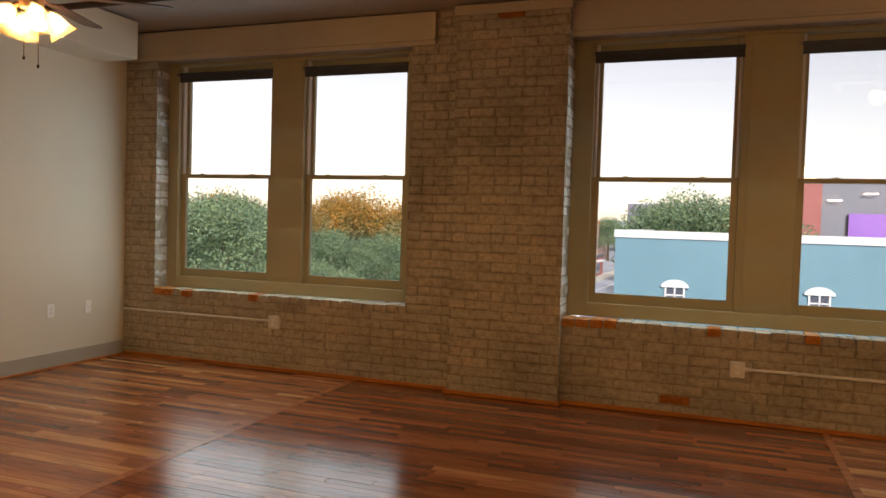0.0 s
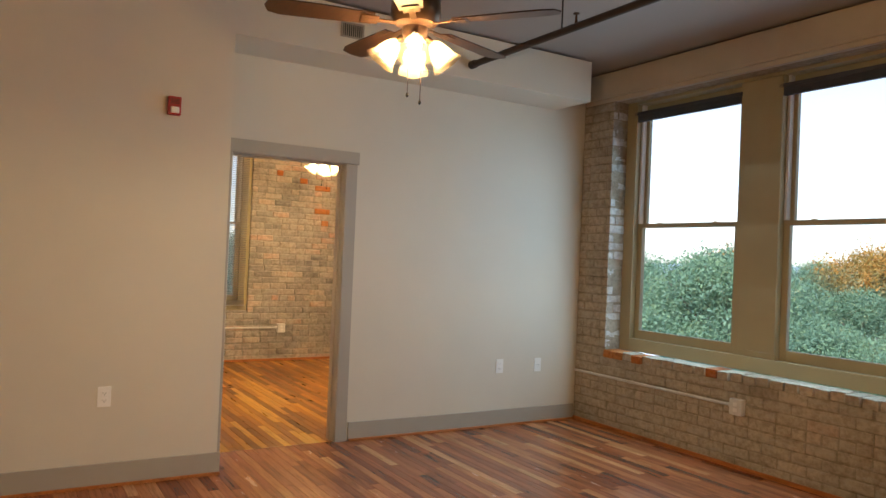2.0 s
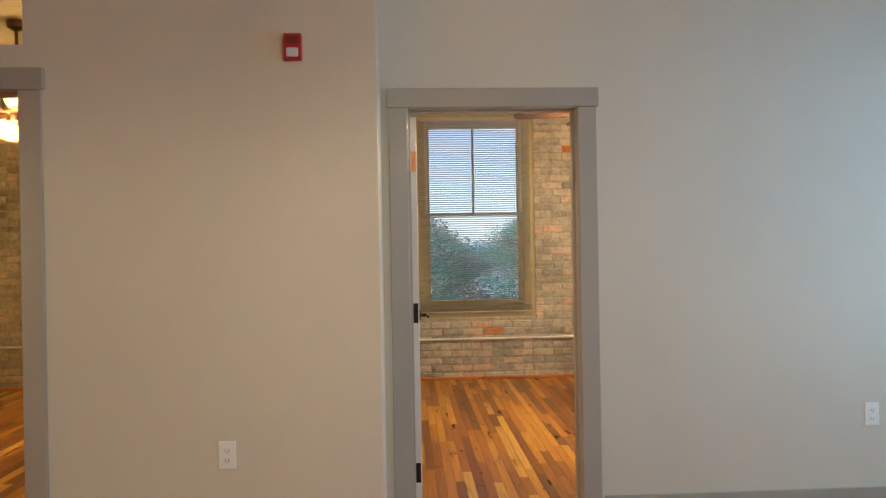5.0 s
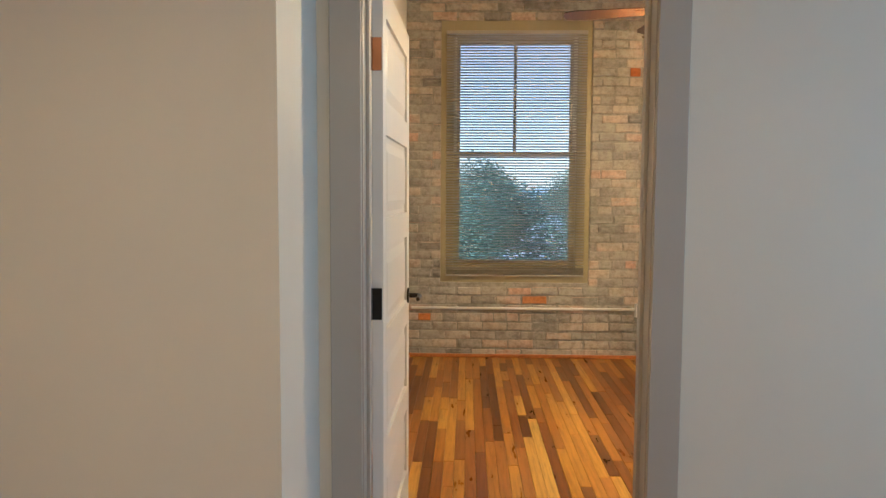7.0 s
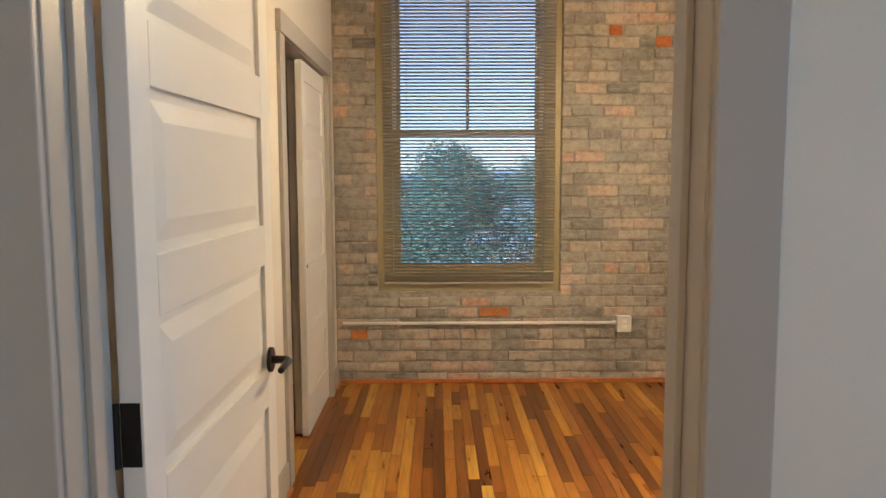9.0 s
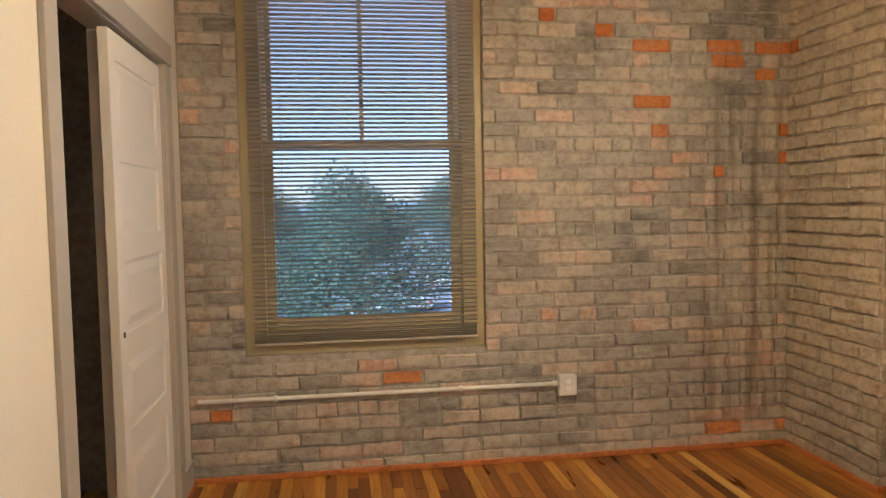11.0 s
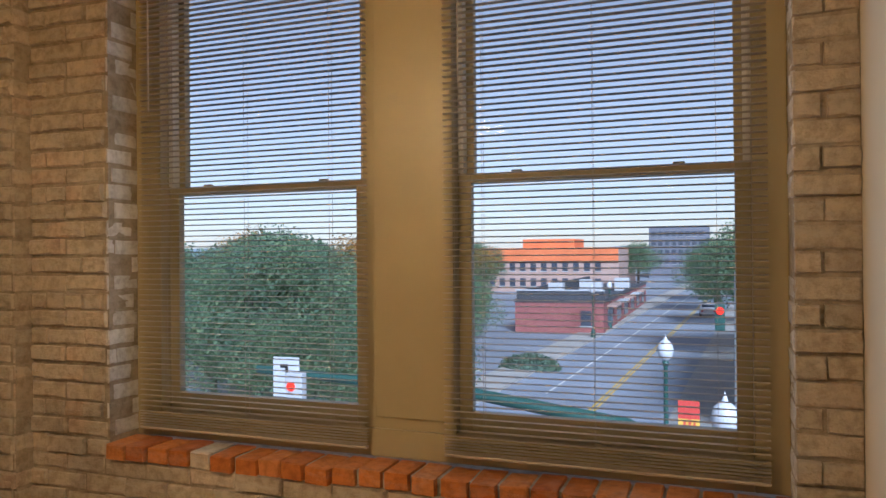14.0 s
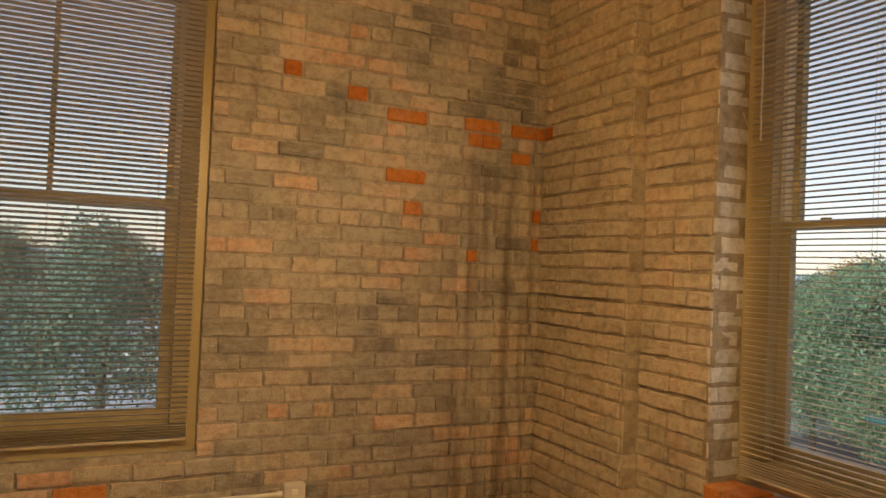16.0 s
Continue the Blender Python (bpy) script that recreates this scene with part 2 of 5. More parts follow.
M_STEEL = paint("galvanised_steel", (0.72, 0.71, 0.68), 0.36, 0.12, 9.0, 90.0, 0.08, 0.3)
M_BLACKMET = paint("black_bronze_metal", (0.02, 0.018, 0.016), 0.38, 0.15, 9.0, 90.0, 0.05, 0.6)
M_PIPE = paint("dark_iron_pipe", (0.045, 0.03, 0.022), 0.5, 0.2, 8.0, 90.0, 0.1, 0.4)
M_BRONZE = paint("antique_bronze", (0.10, 0.055, 0.03), 0.35, 0.15, 9.0, 90.0, 0.05, 0.8)
M_COPPER = paint("copper_hinge", (0.26, 0.125, 0.07), 0.35, 0.12, 9.0, 90.0, 0.05, 0.9)
M_PLATE = paint("white_plastic", (0.86, 0.85, 0.82), 0.35, 0.01, 2.0, 100.0, 0.01)
M_DARK = paint("dark_slot", (0.02, 0.02, 0.02), 0.7)
M_REDP = paint("red_plastic", (0.42, 0.018, 0.02), 0.35, 0.05, 4.0, 100.0, 0.02)
M_LENS = paint("clear_strobe_lens", (0.75, 0.72, 0.7), 0.15, 0.03)
M_BLADE = wood("dark_walnut_blade", [(0, (0.035, 0.016, 0.009)), (1, (0.045, 0.02, 0.011))], True, 0.4)
M_LINER = paint("pale_jamb_liner", (0.66, 0.64, 0.58), 0.4, 0.05)
M_VENT = paint("vent_enamel", (0.35, 0.31, 0.25), 0.4)


def glow(name, color, power):
    m = bpy.data.materials.new(name)
    m.use_nodes = True
    n, l = m.node_tree.nodes, m.node_tree.links
    n.remove(n["Principled BSDF"])
    e = n.new("ShaderNodeEmission")
    e.inputs[0].default_value, e.inputs[1].default_value = (*color, 1), power
    l.new(e.outputs[0], n["Material Output"].inputs[0])
    return m


def clear_glass(name, tint=(0.97, 0.985, 0.99)):
    """Thin window glass: see-through, with a gloss that grows towards grazing angles."""
    m = bpy.data.materials.new(name)
    m.use_nodes = True
    n, l = m.node_tree.nodes, m.node_tree.links
    n.remove(n["Principled BSDF"])
    t, g, f, x = n.new("ShaderNodeBsdfTransparent"), n.new("ShaderNodeBsdfGlossy"), n.new("ShaderNodeLayerWeight"), n.new("ShaderNodeMixShader")
    t.inputs[0].default_value = (*tint, 1)
    g.inputs["Roughness"].default_value = 0.01
    f.inputs[0].default_value = 0.5
    p, a = n.new("ShaderNodeMath"), n.new("ShaderNodeMath")
    p.operation, a.operation = "POWER", "MULTIPLY_ADD"
    p.inputs[1].default_value = 5.0
    a.inputs[1].default_value, a.inputs[2].default_value = 0.5, 0.022
    l.new(f.outputs["Facing"], p.inputs[0])
    l.new(p.outputs[0], a.inputs[0])
    l.new(a.outputs[0], x.inputs[0])
    l.new(t.outputs[0], x.inputs[1])
    l.new(g.outputs[0], x.inputs[2])
    l.new(x.outputs[0], n["Material Output"].inputs[0])
    return m


def shade_glass(name):
    """Thin amber glass of the lamp shades."""
    m = bpy.data.materials.new(name)
    m.use_nodes = True
    n, l = m.node_tree.nodes, m.node_tree.links
    n.remove(n["Principled BSDF"])
    t, d, g = n.new("ShaderNodeBsdfTransparent"), n.new("ShaderNodeBsdfTranslucent"), n.new("ShaderNodeBsdfGlossy")
    t.inputs[0].default_value, d.inputs[0].default_value = (0.80, 0.74, 0.62, 1), (1, 0.82, 0.58, 1)
    g.inputs["Roughness"].default_value = 0.2
    a, b = n.new("ShaderNodeMixShader"), n.new("ShaderNodeMixShader")
    a.inputs[0].default_value, b.inputs[0].default_value = 0.07, 0.10
    l.new(t.outputs[0], a.inputs[1])
    l.new(d.outputs[0], a.inputs[2])
    l.new(a.outputs[0], b.inputs[1])
    l.new(g.outputs[0], b.inputs[2])
    l.new(b.outputs[0], n["Material Output"].inputs[0])
    return m


M_GLASS = clear_glass("window_glass")
M_SHADE = shade_glass("amber_shade_glass")
M_BULB = glow("lit_bulb", (1.0, 0.80, 0.52), 13.0)


# ---- mesh helpers ----
def box(bm, x0, x1, y0, y1, z0, z1, bev=0.0):
    r = bmesh.ops.create_cube(bm, size=1.0, matrix=Matrix.Translation(((x0 + x1) / 2, (y0 + y1) / 2, (z0 + z1) / 2)) @ Matrix.Diagonal((abs(x1 - x0), abs(y1 - y0), abs(z1 - z0), 1)))
    if bev:
        edges = list({e for v in r["verts"] for e in v.link_edges})
        bmesh.ops.bevel(bm, geom=edges, offset=bev, segments=2, profile=0.5, affect="EDGES")
    return bm


def boxes(*specs, bev=0.0):
    bm = bmesh.new()
    for s in specs:
        box(bm, *s, bev=bev)
    return bm


def tube(bm, path, radius, sides=12, caps=True):
    """A round bar along a list of points; radius is one number or one a point."""
    pts = [Vector(p) for p in path]
    rad = radius if isinstance(radius, (list, tuple)) else [radius] * len(pts)
    rings = []
    for i, p in enumerate(pts):
        d = (pts[min(i + 1, len(pts) - 1)] - pts[max(i - 1, 0)]).normalized()
        a = d.orthogonal().normalized() if abs(d.z) > 0.95 else d.cross(Vector((0, 0, 1))).normalized()
        b = d.cross(a)
        rings.append([bm.verts.new(p + rad[i] * (math.cos(2 * math.pi * k / sides) * a + math.sin(2 * math.pi * k / sides) * b)) for k in range(sides)])
    for r0, r1 in zip(rings, rings[1:]):
        for k in range(sides):
            bm.faces.new((r0[k], r0[(k + 1) % sides], r1[(k + 1) % sides], r1[k]))
    if caps:
        bm.faces.new(rings[0][::-1])
        bm.faces.new(rings[-1])
    return bm


def lathe(bm, profile, at=(0, 0, 0), sides=20):
    """Turned shape: (radius, height) pairs round the z axis."""
    return tube_rings(bm, [[(at[0] + r * math.cos(2 * math.pi * k / sides), at[1] + r * math.sin(2 * math.pi * k / sides), at[2] + z) for k in range(sides)] for r, z in profile])


def tube_rings(bm, rings):
    vr = [[bm.verts.new(p) for p in ring] for ring in rings]
    for r0, r1 in zip(vr, vr[1:]):
        for k in range(len(r0)):
            j = (k + 1) % len(r0)
            bm.faces.new((r0[k], r0[j], r1[j], r1[k]))
    return bm


def mesh_of(name, bm, material, smooth=False):
    bmesh.ops.recalc_face_normals(bm, faces=bm.faces)
    me = bpy.data.meshes.new(name)
    bm.to_mesh(me)
    bm.free()
    me.materials.append(material)
    if smooth:
        me.shade_smooth()
        me.set_sharp_from_angle(angle=radians(40))
    return me


def part(name, bm, material, parent, label="", smooth=False):
    ob = new(name, mesh_of(name, bm, material, smooth))
    ob.parent = parent
    if label:
        ob["label"] = label
    return ob


def thing(name, label, category, at=(0, 0, 0), group="", kind="", rz=0):
    ob = new(name)
    ob.empty_display_size = 0.05
    ob.matrix_basis = pose(*at, 0, 0, rz)
    return tagged(ob, label, category, group, kind)


def solid(name, bm, material, label, category="", kind="", smooth=False, group=""):
    return tagged(new(name, mesh_of(name, bm, material, smooth)), label, category, group, kind)


# ---- plan ----
NY, PIER_Y = 6.436, 6.35          # inner faces of the north brick wall and of its piers
WX = -8.485                       # inner face of the west brick wall
PX, QX, RET = -4.455, -4.008, 3.157   # partition with the bedroom door, nearer partition, the step between them
BX = -4.59                        # bedroom face of the partition
SY = 3.085                        # bedroom's south wall (closet front)
CEIL = 3.06
EAST, SOUTH = 5.2, -2.6
DY0, DY1, DTOP = 3.29, 4.118, 2.05    # bedroom doorway
D2Y0, D2Y1 = 0.86, 1.676              # second doorway
SILL, WTOP = 0.665, 2.80
C_H, C_L, C_J = 0.0755, 0.213, 0.010  # brick course, module, joint

# ---- walls, ceiling, floors ----
wall_n = solid("wall_north", boxes(
    (PX - 0.14, EAST, NY + 0.007, 6.82, -0.05, SILL - 0.062), (WX - 0.35, PX - 0.14, NY + 0.007, 6.82, -0.05, SILL - 0.062),
    (WX - 0.35, -7.334, NY + 0.007, 6.82, SILL - 0.062, WTOP), (-4.765, -4.09, NY + 0.007, 6.82, SILL - 0.062, WTOP),
    (-1.50, -0.19, NY + 0.007, 6.82, SILL - 0.062, WTOP), (2.62, EAST, NY + 0.007, 6.82, SILL - 0.062, WTOP),
    (WX - 0.35, EAST, NY + 0.05, 6.82, WTOP, CEIL + 0.02)), M_MORTAR_N, "thick brick outer wall with a sandy limewash", kind="structure")
pier_b = solid("wall_pier_bedroom", boxes((WX, -7.757, PIER_Y + 0.007, NY + 0.0069, 0, CEIL)), M_MORTAR_N, "brick corner pier with worn sandy limewash", kind="structure")
pier_l = solid("wall_pier_living", boxes((-1.084, -0.19, PIER_Y + 0.007, NY + 0.0069, 0, 2.985)), M_MORTAR_N, "brick pier between windows with sandy limewash", kind="structure")
wall_w = solid("wall_west", boxes(
    (WX - 0.35, WX - 0.007, SOUTH, 3.37, -0.05, CEIL + 0.02), (WX - 0.35, WX - 0.007, 4.615, NY + 0.0069, -0.05, CEIL + 0.02),
    (WX - 0.35, WX - 0.007, 3.37, 4.615, -0.05, 0.635), (WX - 0.35, WX - 0.007, 3.37, 4.615, 2.83, CEIL + 0.02)), M_MORTAR, "weathered grey brick wall with bare red bricks", kind="structure")
solid("wall_partition", boxes((BX, PX, DY1 + 0.02, NY - 0.001, 0, CEIL), (BX, PX, SY, DY0 - 0.02, 0, CEIL), (BX, PX, DY0 - 0.02, DY1 + 0.02, DTOP + 0.02, CEIL)), M_WALL, "smooth warm white plaster partition wall", kind="structure")
solid("wall_partition_near", boxes((QX - 0.13, QX, SOUTH, D2Y0 - 0.02, 0, CEIL), (QX - 0.13, QX, D2Y1 + 0.02, RET, 0, CEIL), (QX - 0.13, QX, D2Y0 - 0.02, D2Y1 + 0.02, DTOP + 0.02, 2.245),
      (QX - 0.13, QX, D2Y0 - 0.02, D2Y1 + 0.02, 2.50, CEIL), (BX, QX - 0.13, RET - 0.12, RET, 0, CEIL)), M_WALL, "smooth warm white plaster partition wall", kind="structure")
solid("soffit", boxes((PX, QX - 0.002, RET, 6.09, 2.73, CEIL)), M_WALL, "boxed-in white plaster soffit under the ceiling", kind="structure")
CLX0, CLX1, CLTOP = -8.16, -6.86, 2.045
solid("wall_closet_front", boxes((WX, CLX0 - 0.02, 2.985, SY, 0, CEIL), (CLX1 + 0.02, BX, 2.985, SY, 0, CEIL), (CLX0 - 0.02, CLX1 + 0.02, 2.985, SY, CLTOP + 0.02, CEIL)), M_WALL, "white plaster wall round a closet opening", kind="structure")
solid("wall_closet_back", boxes((WX, BX, 2.2, 2.3, 0, CEIL), (-6.5, -6.4, 2.3, 2.985, 0, CEIL)), M_WALL, "plain plaster wall inside the closet", kind="structure")
solid("wall_south", boxes((WX - 0.35, EAST + 0.2, SOUTH - 0.2, SOUTH, 0, CEIL)), M_WALL, "plain white plaster wall", kind="structure")
solid("wall_east", boxes((EAST, EAST + 0.2, SOUTH, 6.82, 0, CEIL)), M_WALL, "plain white plaster wall", kind="structure")
solid("ceiling", boxes((WX - 0.35, EAST + 0.2, SOUTH - 0.2, 6.82, CEIL + 0.021, CEIL + 0.2)), M_CEIL, "flat painted ceiling, its shade put into a darker colour", kind="structure")

# plaster headers with a small ledge over the windows
for nm, x0, x1 in (("trim_header_living", PX, -1.30), ("trim_header_living_east", -0.19, EAST), ("trim_header_bedroom", -7.757, BX)):
    solid(nm, boxes((x0, x1, NY, NY + 0.049, 2.86, CEIL), (x0, x1, NY - 0.018, NY + 0.049, 2.835, 2.86), (x0, x1, NY + 0.004, NY + 0.049, WTOP, 2.835), bev=0.003), M_HEADER, "cream plaster header with a narrow ledge", kind="structure")
solid("trim_pier_cap", boxes((-1.10, -0.17, PIER_Y - 0.02, NY, 2.985, CEIL), bev=0.004), M_HEADER, "cream plaster cap on the brick pier", kind="structure")

# baseboards, taupe with a wooden shoe
def baseboard(name, x0, x1, y0, y1, ax, sgn):
    bm = bmesh.new()
    if ax == "x":
        box(bm, x0, x0 + sgn * 0.016, y0, y1, 0.0, 0.135, 0.003)
    else:
        box(bm, x0, x1, y0, y0 + sgn * 0.016, 0.0, 0.135, 0.003)
    ob = solid(name, bm, M_TRIM, "taupe painted baseboard", kind="structure")
    bm = bmesh.new()
    if ax == "x":
        box(bm, x0 + sgn * 0.016, x0 + sgn * 0.032, y0, y1, 0.0, 0.018, 0.004)
    else:
        box(bm, x0, x1, y0 + sgn * 0.016, y0 + sgn * 0.032, 0.0, 0.018, 0.004)
    part("shoe", bm, M_SHOE, ob, "red-brown wooden shoe moulding")


baseboard("baseboard_partition", PX, 0, DY1 + 0.11, NY - 0.02, "x", 1)
baseboard("baseboard_near", QX, 0, D2Y1 + 0.10, RET + 0.016, "x", 1)
baseboard("baseboard_near_south", QX, 0, SOUTH, D2Y0 - 0.10, "x", 1)
baseboard("baseboard_closet", CLX1 + 0.11, BX, SY, 0, "y", 1)
baseboard("baseboard_closet_west", WX + 0.02, CLX0 - 0.11, SY, 0, "y", 1)
baseboard("baseboard_bedroom_east", BX, 0, DY1 + 0.12, NY - 0.02, "x", -1)

# wooden quarter rounds along the brick walls
def shoe(name, pts):
    bm = bmesh.new()
    for (xa, ya), (xb, yb) in zip(pts, pts[1:]):
        box(bm, min(xa, xb) - 0.011, max(xa, xb) + 0.011, min(ya, yb) - 0.011, max(ya, yb) + 0.011, 0.0, 0.03, 0.006)
    solid(name, bm, M_SHOE, "red-brown wooden quarter-round moulding", kind="structure")


g = 0.013
shoe("trim_shoe_living", [(PX + 0.02, NY - g), (-1.084 - g, NY - g), (-1.084 - g, PIER_Y - g), (-0.19 + g, PIER_Y - g), (-0.19 + g, NY - g), (EAST, NY - g)])
shoe("trim_shoe_bedroom", [(WX + g, SY + 0.01), (WX + g, PIER_Y - g), (-7.757 + g, PIER_Y - g), (-7.757 + g, NY - g), (BX, NY - g)])
shoe("trim_shoe_back_room", [(WX + g, SOUTH), (WX + g, 2.2)])


# ---- doors and casings ----
def casing_y(name, x, sgn, y0, y1, top, label="taupe painted door casing"):
    """Casing round a doorway in a wall that runs along y; sgn is the side that it stands proud of."""
    ob = thing(name, label, kind="structure", category="")
    w, t = 0.095, 0.019
    part("casing_side", boxes((x, x + sgn * t, y0 - w, y0 - 0.004, 0, top + 0.002), bev=0.003), M_TRIM, ob)
    part("casing_side", boxes((x, x + sgn * t, y1 + 0.004, y1 + w, 0, top + 0.002), bev=0.003), M_TRIM, ob)
    part("casing_head", boxes((x, x + sgn * (t + 0.006), y0 - w - 0.008, y1 + w + 0.012, top + 0.004, top + 0.096), bev=0.003), M_TRIM, ob)
    return ob


door_trim = casing_y("trim_door_bedroom", PX, 1, DY0, DY1, DTOP)
part("jamb", boxes((BX - 0.004, PX + 0.004, DY0 - 0.02, DY0, 0, DTOP), (BX - 0.004, PX + 0.004, DY1, DY1 + 0.02, 0, DTOP), (BX - 0.004, PX + 0.004, DY0 - 0.02, DY1 + 0.02, DTOP, DTOP + 0.02), bev=0.002), M_TRIM, door_trim)
part("door_stop", boxes((-4.545, -4.51, DY0, DY0 + 0.011, 0, DTOP - 0.011), (-4.545, -4.51, DY1 - 0.011, DY1, 0, DTOP - 0.011), (-4.545, -4.51, DY0, DY1, DTOP - 0.011, DTOP), bev=0.002), M_TRIM, door_trim)
casing_y("trim_door_bedroom_inside", BX, -1, DY0 - 0.004, DY1 + 0.004, DTOP)
trim2 = casing_y("trim_door_back_room", QX, 1, D2Y0, D2Y1, DTOP)
part("jamb", boxes((QX - 0.134, QX + 0.004, D2Y0 - 0.02, D2Y0, 0, DTOP), (QX - 0.134, QX + 0.004, D2Y1, D2Y1 + 0.02, 0, DTOP), (QX - 0.134, QX + 0.004, D2Y0 - 0.02, D2Y1 + 0.02, DTOP, DTOP + 0.02), bev=0.002), M_TRIM, trim2)
transom = thing("window_transom", "narrow transom opening with a thin muntin over the doorway", "", kind="structure")
part("muntin", boxes((QX - 0.075, QX - 0.055, 1.445, 1.461, 2.246, 2.499)), M_BRONZE, transom)
part("pane", boxes((QX - 0.068, QX - 0.064, D2Y0, D2Y1 + 0.019, 2.246, 2.499)), M_GLASS, transom).visible_shadow = False
trim3 = thing("trim_closet", "taupe painted closet casing", "", kind="structure")
part("casing_side", boxes((CLX0 - 0.10, CLX0 - 0.004, SY, SY + 0.019, 0, CLTOP + 0.002), bev=0.003), M_TRIM, trim3)
part("casing_side", boxes((CLX1 + 0.004, CLX1 + 0.10, SY, SY + 0.019, 0, CLTOP + 0.002), bev=0.003), M_TRIM, trim3)
part("casing_head", boxes((CLX0 - 0.105, CLX1 + 0.105, SY, SY + 0.025, CLTOP + 0.004, CLTOP + 0.10), bev=0.003), M_TRIM, trim3)
part("jamb", boxes((CLX0 - 0.02, CLX0, 2.981, SY + 0.004, 0, CLTOP), (CLX1, CLX1 + 0.02, 2.981, SY + 0.004, 0, CLTOP), (CLX0 - 0.02, CLX1 + 0.02, 2.981, SY + 0.004, CLTOP, CLTOP + 0.02), bev=0.002), M_TRIM, trim3)


def panel_leaf(w, h, th, material):
    """A five-panel door leaf, x along its width from 0, y through it from 0 to th, with raised panels in both faces."""
    bm = bmesh.new()
    st, rail, foot = 0.08, 0.10, 0.205
    ph = (h - foot - rail * 5) / 5
    zs = [foot + i * (ph + rail) for i in range(5)]
    box(bm, 0, st, 0, th, 0, h, 0.002)
    box(bm, w - st, w, 0, th, 0, h, 0.002)
    box(bm, st, w - st, 0, th, 0, zs[0], 0.001)
    for i in range(5):
        top = zs[i + 1] if i < 4 else h
        box(bm, st, w - st, 0, th, zs[i] + ph, top, 0.001)
    box(bm, st - 0.003, w - st + 0.003, th * 0.3, th * 0.7, zs[0] - 0.003, h - 0.05)
    for z in zs:
        for y0, y1 in ((th * 0.7, th - 0.003), (0.003, th * 0.3)):
            x0, x1, z0, z1, m = st + 0.018, w - st - 0.018, z + 0.018, z + ph - 0.018, 0.035
            yo, yi = (y0, y1) if y0 > th / 2 else (y1, y0)
            lo = [(x0, yo, z0), (x1, yo, z0), (x1, yo, z1), (x0, yo, z1)]
            hi = [(x0 + m, yi, z0 + m), (x1 - m, yi, z0 + m), (x1 - m, yi, z1 - m), (x0 + m, yi, z1 - m)]
            tube_rings(bm, [lo, hi])
            bm.faces.new([bm.verts.new(p) for p in hi])
    return bm


door = thing("door_bedroom", "white five-panel interior door standing wide open", "door", at=(-4.603, 3.331, 0.012), rz=179.0)
part("leaf", panel_leaf(0.83, 2.025, 0.036, M_DOOR), M_DOOR, door)
for z in (0.22, 1.03, 1.80):
    hinge = part("hinge", boxes((-0.0035, 0.0, 0.004, 0.034, z - 0.05, z + 0.05), bev=0.001), M_COPPER if z > 1.5 else M_BLACKMET, door, "copper hinge" if z > 1.5 else "black hinge")
    bm = tube(bmesh.new(), [(-0.007, 0.040, z - 0.05), (-0.007, 0.040, z + 0.05)], 0.0065, 10)
    part("knuckle", bm, M_COPPER if z > 1.5 else M_BLACKMET, hinge, smooth=True)
for side, y in ((-1, 0.0), (1, 0.036)):
    rose = part("rose", tube(bmesh.new(), [(0.77, y, 0.95), (0.77, y + side * 0.008, 0.95)], 0.032, 24), M_BLACKMET, door, "black round rose", True)
    part("lever", tube(bmesh.new(), [(0.77, y, 0.95), (0.77, y + side * 0.045, 0.95), (0.755, y + side * 0.052, 0.95), (0.67, y + side * 0.052, 0.948)], [0.011, 0.010, 0.010, 0.008], 10), M_BLACKMET, rose, "black lever handle", True)

for nm, x0, y0, wide, lab in (("sliding_door", CLX0, 3.037, 0.745, "white panelled closet sliding door pushed aside"), ("sliding_door", CLX0 + 0.005, 2.991, 0.70, "white panelled closet sliding door behind the other")):
    sd = thing(nm, lab, "door", at=(x0, y0, 0.012), group="closet doors")
    part("leaf", panel_leaf(wide, 2.02, 0.036, M_DOOR), M_DOOR, sd)
    if y0 > 3.0:
        part("finger_pull", tube(bmesh.new(), [(0.70, 0.034, 0.93), (0.70, 0.0385, 0.93)], 0.011, 14), M_BLACKMET, sd, "small dark finger pull", True)


# ---- windows ----
def sash_part(name, root, x0, x1, z0, z1, y, stile, top, bottom, muntin=None):
    """Sash with glass from x0 to x1 and z0 to z1."""
    t = 0.036
    specs = [(x0 - stile, x0, y, y + t, z0 - bottom, z1 + top), (x1, x1 + stile, y, y + t, z0 - bottom, z1 + top), (x0, x1, y, y + t, z1, z1 + top), (x0, x1, y, y + t, z0 - bottom, z0)]
    if muntin:
        specs.append((muntin - 0.011, muntin + 0.011, y, y + t, z0, z1))
    ob = part(name, boxes(*specs, bev=0.003), M_WFRAME, root)
    pane = part("pane", boxes((x0 - 0.004, x1 + 0.004, y + 0.016, y + 0.021, z0 - 0.004, z1 + 0.004)), M_GLASS, ob, "clear glass pane")
    pane.visible_shadow = False
    return ob


